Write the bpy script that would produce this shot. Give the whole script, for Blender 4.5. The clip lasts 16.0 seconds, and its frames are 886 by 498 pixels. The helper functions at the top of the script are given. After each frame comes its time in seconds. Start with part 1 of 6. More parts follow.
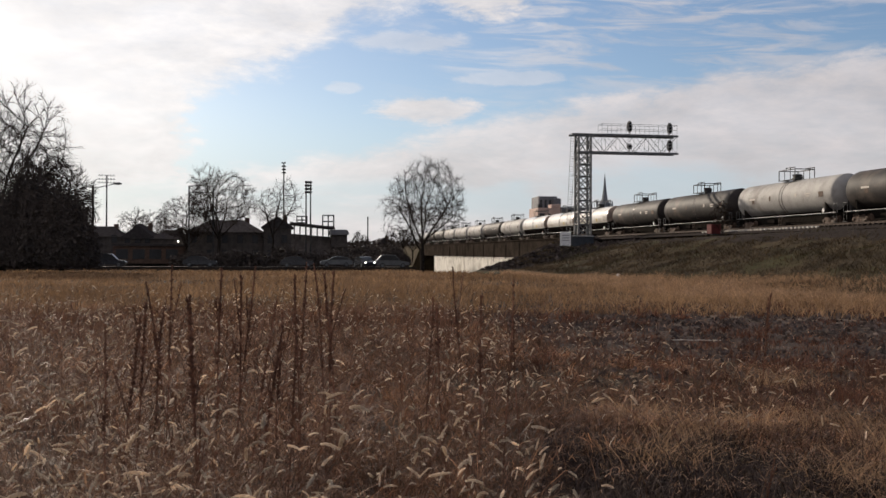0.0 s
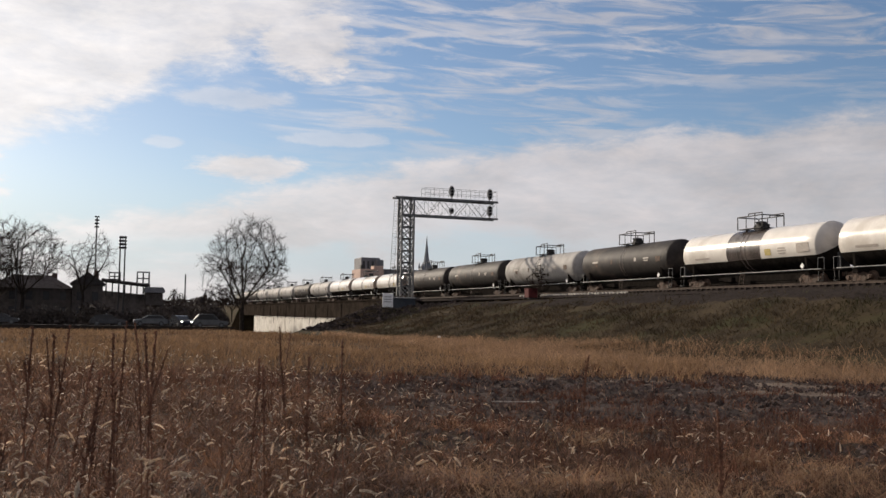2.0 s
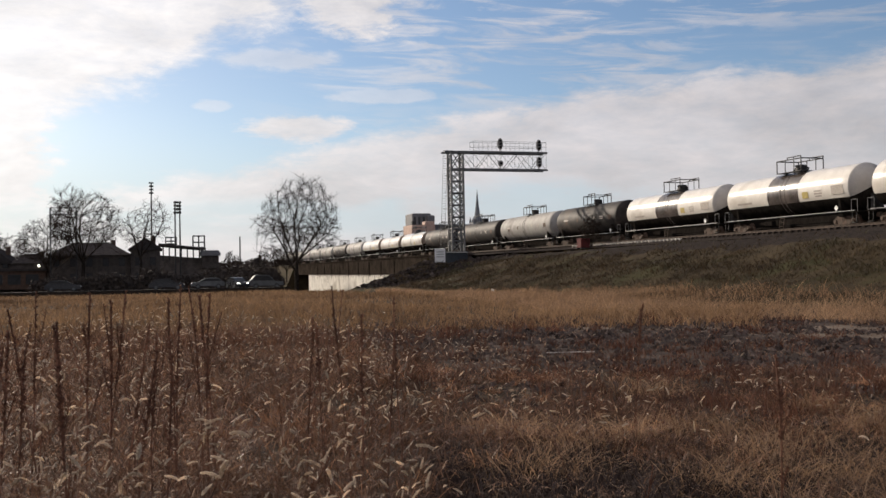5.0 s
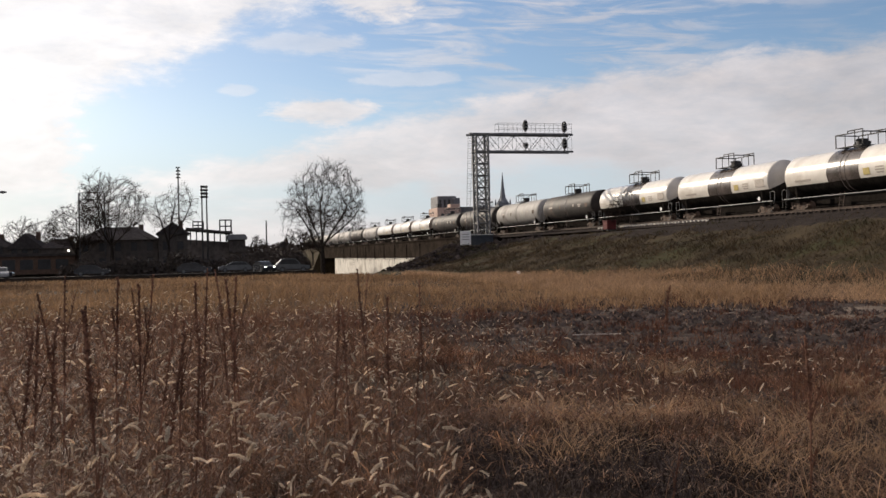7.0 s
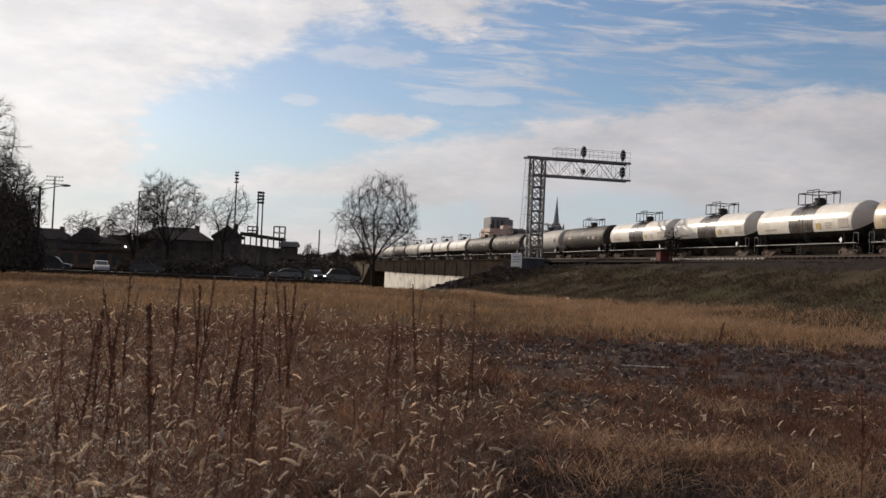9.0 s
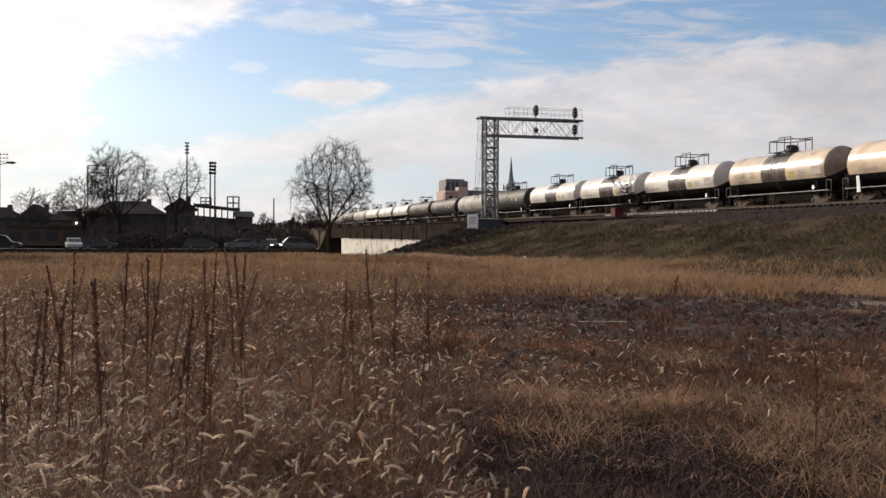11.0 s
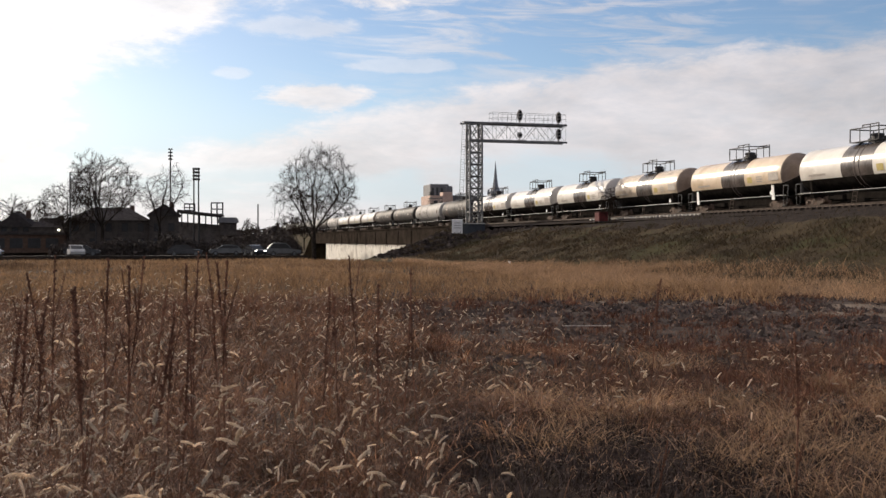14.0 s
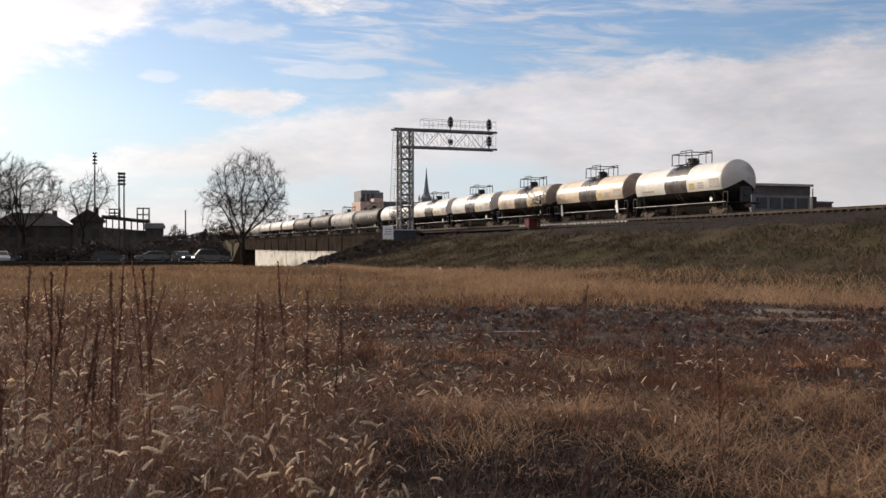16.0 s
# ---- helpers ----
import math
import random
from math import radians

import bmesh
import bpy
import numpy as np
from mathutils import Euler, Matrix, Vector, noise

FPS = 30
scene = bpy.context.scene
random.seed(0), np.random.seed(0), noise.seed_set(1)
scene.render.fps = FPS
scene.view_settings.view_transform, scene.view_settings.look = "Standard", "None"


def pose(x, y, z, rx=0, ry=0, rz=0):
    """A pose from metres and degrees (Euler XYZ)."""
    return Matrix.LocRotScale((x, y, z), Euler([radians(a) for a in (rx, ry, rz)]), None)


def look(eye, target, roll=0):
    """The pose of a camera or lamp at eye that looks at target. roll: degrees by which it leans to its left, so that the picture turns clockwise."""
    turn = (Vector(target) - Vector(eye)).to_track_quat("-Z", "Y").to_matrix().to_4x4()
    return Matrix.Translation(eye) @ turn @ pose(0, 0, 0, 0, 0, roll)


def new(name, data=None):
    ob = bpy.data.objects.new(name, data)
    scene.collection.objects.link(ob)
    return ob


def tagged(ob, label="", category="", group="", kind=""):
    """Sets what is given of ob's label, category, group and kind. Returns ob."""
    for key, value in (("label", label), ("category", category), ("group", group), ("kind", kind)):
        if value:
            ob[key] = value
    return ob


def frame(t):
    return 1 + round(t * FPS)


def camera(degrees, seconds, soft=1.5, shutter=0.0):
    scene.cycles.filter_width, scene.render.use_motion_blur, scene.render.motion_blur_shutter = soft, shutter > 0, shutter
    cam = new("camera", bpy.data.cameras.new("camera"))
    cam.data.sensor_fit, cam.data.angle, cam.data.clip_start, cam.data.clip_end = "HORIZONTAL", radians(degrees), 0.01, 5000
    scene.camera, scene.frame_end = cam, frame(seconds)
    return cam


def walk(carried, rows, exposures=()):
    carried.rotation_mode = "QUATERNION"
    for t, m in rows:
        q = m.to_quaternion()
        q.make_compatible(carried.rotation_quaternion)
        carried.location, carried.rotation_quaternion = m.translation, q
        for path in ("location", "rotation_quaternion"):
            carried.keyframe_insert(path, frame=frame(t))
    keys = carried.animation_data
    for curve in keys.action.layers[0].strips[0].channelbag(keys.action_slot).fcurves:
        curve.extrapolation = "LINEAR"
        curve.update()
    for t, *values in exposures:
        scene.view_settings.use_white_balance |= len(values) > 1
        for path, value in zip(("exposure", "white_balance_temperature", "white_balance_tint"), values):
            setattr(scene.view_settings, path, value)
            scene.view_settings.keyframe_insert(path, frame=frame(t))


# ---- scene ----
from mathutils.kdtree import KDTree

cam = camera(48.0, 16.0)

# The camera is held by hand at eye height and turns; y runs along the railway.
EYE = 1.6
PATH = (
    (0, 0.032, -0.066, 1.597, 90.239, -0.235, -9.099),
    (0.5, 0.021, -0.084, 1.602, 90.925, 1.385, -13.619),
    (1, -0.036, -0.082, 1.604, 90.734, 1.130, -15.203),
    (1.5, -0.046, -0.092, 1.603, 91.600, 0.100, -15.450),
    (2, -0.020, -0.062, 1.600, 93.848, -0.947, -19.330),
    (2.5, 0.003, -0.053, 1.600, 91.537, 0.149, -21.230),
    (3, 0.021, -0.041, 1.597, 90.934, 0.600, -21.918),
    (3.5, 0.026, -0.025, 1.595, 91.273, 0.528, -21.584),
    (4, 0.021, -0.013, 1.599, 92.531, 0.124, -20.452),
    (4.5, 0.011, -0.027, 1.596, 91.500, 0.617, -18.095),
    (5, 0.008, -0.027, 1.600, 91.205, 0.985, -16.290),
    (7.5, 0.014, -0.011, 1.599, 90.185, 0.971, -14.484),
    (8, 0.007, -0.009, 1.602, 90.952, -0.051, -14.215),
    (8.5, -0.035, -0.077, 1.606, 92.915, -2.044, -14.161),
    (9, -0.049, -0.065, 1.604, 91.303, -2.543, -11.963),
    (9.5, -0.039, -0.052, 1.605, 90.835, -1.872, -12.278),
    (10, -0.015, -0.022, 1.600, 89.161, -0.602, -14.434),
    (12.5, 0.000, 0.000, 1.600, 89.442, 0.059, -14.335),
    (13, 0.003, -0.007, 1.600, 89.427, -0.056, -14.813),
    (13.5, 0.008, 0.003, 1.600, 89.510, -0.013, -15.011),
    (14, 0.010, -0.004, 1.602, 89.541, -0.031, -15.310),
    (14.5, 0.008, -0.009, 1.601, 89.527, -0.129, -15.561),
    (15, 0.012, 0.000, 1.600, 89.671, -0.206, -16.359),
    (15.5, 0.010, -0.016, 1.601, 89.818, -0.094, -17.510),
    (16, 0.010, -0.032, 1.602, 89.908, -0.076, -19.289),
)
walk(cam, [(t, pose(x, y, z, rx, ry, rz)) for t, x, y, z, rx, ry, rz in PATH],
     ((0, -0.18), (1, -0.08), (2, -0.18), (2.5, -0.14), (3.2, 0.0), (4.2, -0.02), (5, -0.10), (7.5, -0.06), (8.5, -0.22), (9, -0.30), (9.5, -0.25), (10.2, -0.05), (12.5, 0.05), (16, 0.08)))

# ---- daylight ----
SUN_AZ, SUN_EL = -26.0, 21.0
sun_way = Vector((math.sin(radians(SUN_AZ)) * math.cos(radians(SUN_EL)),
                  math.cos(radians(SUN_AZ)) * math.cos(radians(SUN_EL)), math.sin(radians(SUN_EL))))
lamp = bpy.data.lights.new("sun", "SUN")
lamp.energy, lamp.angle, lamp.color = 5.0, radians(0.8), (1.0, 0.86, 0.70)
sun = new("sun", lamp)
sun.matrix_world = look((0, 0, 60), Vector((0, 0, 60)) - sun_way)


class Nodes:
    """Short way to lay out shader nodes."""

    def __init__(self, tree):
        self.t = tree
        tree.nodes.clear()

    def add(self, kind, ins=(), operation=None, clamp=False):
        n = self.t.nodes.new(kind)
        if operation:
            n.operation = operation
        if clamp:
            n.use_clamp = True
        for key, v in (ins.items() if isinstance(ins, dict) else enumerate(ins)):
            self.put(n.inputs[key], v)
        return n

    def put(self, socket, v):
        if v is None:
            return
        if isinstance(v, bpy.types.NodeSocket):
            self.t.links.new(v, socket)
        elif isinstance(v, bpy.types.Node):
            self.t.links.new(v.outputs[0], socket)
        else:
            socket.default_value = v

    def math(self, op, a, b=None, c=None, clamp=False):
        return self.add("ShaderNodeMath", [a, b, c][: 3 if c is not None else 2 if b is not None else 1], operation=op, clamp=clamp).outputs[0]

    def step(self, v, lo, hi):
        n = self.add("ShaderNodeMapRange", {0: v, 1: lo, 2: hi, 3: 0.0, 4: 1.0})
        n.interpolation_type = "SMOOTHSTEP"
        return n.outputs[0]

    def mix(self, f, a, b):
        n = self.add("ShaderNodeMix")
        n.data_type = "RGBA"
        self.put(n.inputs[0], f), self.put(n.inputs[6], a), self.put(n.inputs[7], b)
        return n.outputs[2]

    def noise(self, vec, scale, detail=3.0, rough=0.55, dist=0.0):
        return self.add("ShaderNodeTexNoise", {"Vector": vec, "Scale": scale, "Detail": detail, "Roughness": rough, "Distortion": dist}).outputs[0]


# ---- sky with winter clouds ----
world = bpy.data.worlds.new("sky")
scene.world = world
world.use_nodes = True
N = Nodes(world.node_tree)
sky = N.add("ShaderNodeTexSky")
sky.sky_type, sky.sun_disc = "NISHITA", False
sky.sun_elevation, sky.sun_rotation = radians(SUN_EL), radians(SUN_AZ) % math.tau
sky.air_density, sky.dust_density, sky.ozone_density = 1.0, 0.6, 2.0
way = N.add("ShaderNodeTexCoord").outputs["Generated"]
sep = N.add("ShaderNodeSeparateXYZ", [way])
dx, dy, dz = sep.outputs
az = N.math("MULTIPLY", N.math("ARCTAN2", dx, dy), 57.2958)
el = N.math("MULTIPLY", N.math("ARCSINE", dz), 57.2958)
far_flat = N.add("ShaderNodeCombineXYZ", [N.math("MULTIPLY", az, 0.085), N.math("MULTIPLY_ADD", az, 0.045, N.math("MULTIPLY", el, 0.62)), 0.0]).outputs[0]
flat = N.add("ShaderNodeCombineXYZ", [N.math("MULTIPLY", az, 0.035), N.math("MULTIPLY", el, 0.1), 0.0]).outputs[0]
high = N.math("ADD", N.math("MAXIMUM", dz, 0.0), 0.06)
deck = N.add("ShaderNodeCombineXYZ", [N.math("DIVIDE", dx, high), N.math("DIVIDE", dy, high), 0.0]).outputs[0]
rough_edge = N.math("SUBTRACT", N.noise(flat, 3.2, 7, 0.62, 0.35), 0.5)
fine = N.math("SUBTRACT", N.noise(flat, 11.0, 6, 0.65, 0.2), 0.5)
ragged = N.math("ADD", N.math("MULTIPLY", rough_edge, 7.0), N.math("MULTIPLY", fine, 4.0))
# the bank of cloud that climbs from the horizon to the east
east_line = N.math("MINIMUM", N.math("MULTIPLY_ADD", az, 0.21, 5.3), N.math("MULTIPLY_ADD", az, 0.045, 9.4))
east = N.step(N.math("SUBTRACT", N.math("ADD", east_line, N.math("MULTIPLY", ragged, 0.55)), el), -0.4, 1.2)
# the bright mass round and above the sun
west_line = N.math("MULTIPLY_ADD", az, 0.46, 10.4)
west_a = N.step(N.math("SUBTRACT", N.math("ADD", el, N.math("MULTIPLY", ragged, 0.8)), west_line), -0.5, 1.7)
west_b = N.step(N.math("SUBTRACT", N.math("MULTIPLY", ragged, 1.1), N.math("ADD", az, 4.8)), -0.4, 1.2)
west_b = N.math("MULTIPLY", west_b, N.step(N.math("MULTIPLY_ADD", ragged, 2.5, az), -75.0, -45.0))
streak = N.step(N.math("ADD", N.noise(flat, 5.0, 5, 0.6, 0.6), N.math("MULTIPLY_ADD", el, 0.045, -0.12)), 0.36, 0.56)
west_b = N.math("MULTIPLY", west_b, N.math("MULTIPLY_ADD", streak, 0.65, 0.35))
fade_east = N.step(az, 17.5, 12.0)
west = N.math("MAXIMUM", N.math("MULTIPLY", west_a, fade_east), west_b)
# rippled rows of small cloud high up
rows_ = N.noise(far_flat, 1.9, 7, 0.62, 0.6)
patch = N.noise(deck, 0.55, 2, 0.5)
ripple = N.math("MULTIPLY", N.step(rows_, 0.43, 0.64), N.step(N.math("ADD", patch, N.math("MULTIPLY_ADD", el, 0.04, -0.36)), 0.36, 0.60))
ripple = N.math("MULTIPLY", N.math("MULTIPLY", ripple, N.step(az, 4.0, 13.0)), 0.72)


def puff(a, e, wa, we, soft_edge=0.5):
    qa = N.math("DIVIDE", N.math("SUBTRACT", az, a), wa)
    qe = N.math("DIVIDE", N.math("SUBTRACT", el, e), we)
    r = N.math("SQRT", N.math("ADD", N.math("MULTIPLY", qa, qa), N.math("MULTIPLY", qe, qe)))
    return N.step(N.math("ADD", r, N.math("MULTIPLY", N.math("ADD", fine, rough_edge), -1.3)), 1.0 + soft_edge * 0.15, 1.0 - soft_edge * 0.8)


small = N.math("MAXIMUM", puff(8.1, 8.2, 3.3, 0.92), N.math("MULTIPLY", puff(3.4, 9.4, 1.2, 0.4), 0.4))
small = N.math("MAXIMUM", small, puff(11.2, 15.3, 3.8, 2.3))
small = N.math("MAXIMUM", small, N.math("MULTIPLY", puff(13.0, 10.0, 3.2, 0.45), 0.45))
small = N.math("MAXIMUM", small, N.math("MULTIPLY", puff(7.0, 12.0, 4.2, 0.7), 0.5))
haze = N.math("MULTIPLY", N.step(N.math("ADD", el, N.math("MULTIPLY", ragged, 0.25)), 2.2, 0.1), 0.5)
clear_low = N.math("MULTIPLY", puff(22.0, 3.6, 8.5, 1.7, 0.9), 0.75)
# pale blue gaps low down under the cloud bank
gap_noise = N.step(N.noise(flat, 2.6, 4, 0.55, 0.3), 0.38, 0.54)
gap_band = N.math("MULTIPLY", N.step(el, 1.2, 2.8), N.step(N.math("MULTIPLY_ADD", az, 0.04, 4.7), N.math("ADD", el, 0.2), N.math("ADD", el, 1.3)))
gap_west = N.math("MULTIPLY", N.math("MULTIPLY", gap_band, gap_noise), N.math("MULTIPLY", N.step(az, -14.0, -9.0), 0.75))
clear_low = N.math("MAXIMUM", clear_low, N.math("MULTIPLY", gap_west, N.step(az, 19.0, 15.0)))
cover = N.math("MAXIMUM", N.math("MAXIMUM", east, west), N.math("MAXIMUM", ripple, small))
cover = N.math("MAXIMUM", N.math("MULTIPLY", cover, N.math("SUBTRACT", 1.0, clear_low)), haze, clamp=True)
cover = N.math("MULTIPLY", cover, N.math("ADD", 0.86, N.math("MULTIPLY", fine, 0.5)), clamp=True)
# cloud brightness falls off away from the sun
toward = N.add("ShaderNodeVectorMath", [way, tuple(sun_way)], operation="DOT_PRODUCT").outputs["Value"]
glow = N.step(toward, 0.62, 0.99)
shade_ = N.math("ADD", N.math("MULTIPLY_ADD", rough_edge, 0.75, 1.0), N.math("MULTIPLY", fine, 0.25))
bright = N.math("MULTIPLY", N.math("MULTIPLY_ADD", N.math("POWER", glow, 1.6), 0.40, 0.74), shade_)
cloud = N.mix(glow, (1.0, 0.935, 0.945, 1), (1.0, 0.955, 0.93, 1))
bright = N.math("MULTIPLY", bright, N.math("SUBTRACT", 1.0, N.math("MULTIPLY", N.step(az, 22.0, 48.0), 0.20)))
cloud = N.add("ShaderNodeVectorMath", {0: cloud, "Scale": bright}, operation="SCALE").outputs[0]
blue = N.add("ShaderNodeVectorMath", {0: sky.outputs[0], 1: N.mix(N.step(el, 0.0, 9.0), (0.090, 0.097, 0.112, 1), (0.094, 0.098, 0.108, 1))}, operation="MULTIPLY").outputs[0]
low_air = N.math("MULTIPLY", N.step(el, 9.0, 1.5), 0.75)
blue = N.mix(low_air, blue, (0.60, 0.70, 0.80, 1))
total = N.mix(cover, blue, cloud)
back = N.add("ShaderNodeBackground", {"Color": total, "Strength": 1.0})
N.add("ShaderNodeOutputWorld", [back.outputs[0]])


# ---- materials ----
def material(name, dark, light, scale=4.0, rough=0.8, metal=0.0, bump=0.3, fine_scale=40.0, vary=0.0, stain=None, through_light=0.0, coords="Object", spec=0.5, island=0.0):
    """Two colours mixed at two scales, with relief; vary: by thing; island: by loose piece; stain: a third colour in patches."""
    m = bpy.data.materials.new(name)
    m.use_nodes = True
    K = Nodes(m.node_tree)
    vec = K.add("ShaderNodeTexCoord").outputs[coords] if coords != "Position" else K.add("ShaderNodeNewGeometry").outputs["Position"]
    big = K.noise(vec, scale, 5, 0.6)
    small_ = K.noise(vec, fine_scale, 3, 0.6)
    f = K.step(K.math("MULTIPLY_ADD", small_, 0.5, K.math("MULTIPLY", big, 0.6)), 0.38, 0.72)
    col = K.mix(f, (*dark, 1), (*light, 1))
    if stain:
        col = K.mix(K.math("MULTIPLY", K.step(K.noise(vec, scale * 0.45, 6, 0.65, 0.4), 0.5, 0.66), 0.8), col, (*stain, 1))
    if vary or island:
        src = K.add("ShaderNodeObjectInfo").outputs["Random"] if vary else K.add("ShaderNodeNewGeometry").outputs["Random Per Island"]
        k = K.math("MULTIPLY_ADD", src, 2 * (vary or island), 1 - (vary or island))
        col = K.add("ShaderNodeVectorMath", {0: col, "Scale": k}, operation="SCALE").outputs[0]
    b = K.add("ShaderNodeBsdfPrincipled", {"Base Color": col, "Metallic": metal, "Specular IOR Level": spec})
    K.put(b.inputs["Roughness"], K.math("MULTIPLY_ADD", small_, 0.25, rough - 0.12, clamp=True))
    if bump:
        n = K.add("ShaderNodeBump", {"Strength": bump, "Distance": 0.02, "Height": K.math("ADD", big, K.math("MULTIPLY", small_, 0.5))})
        K.put(b.inputs["Normal"], n.outputs[0])
    out = b.outputs[0]
    if through_light:
        t = K.add("ShaderNodeBsdfTranslucent", {"Color": col})
        out = K.add("ShaderNodeMixShader", [through_light, b.outputs[0], t.outputs[0]]).outputs[0]
    K.add("ShaderNodeOutputMaterial", [out])
    return m


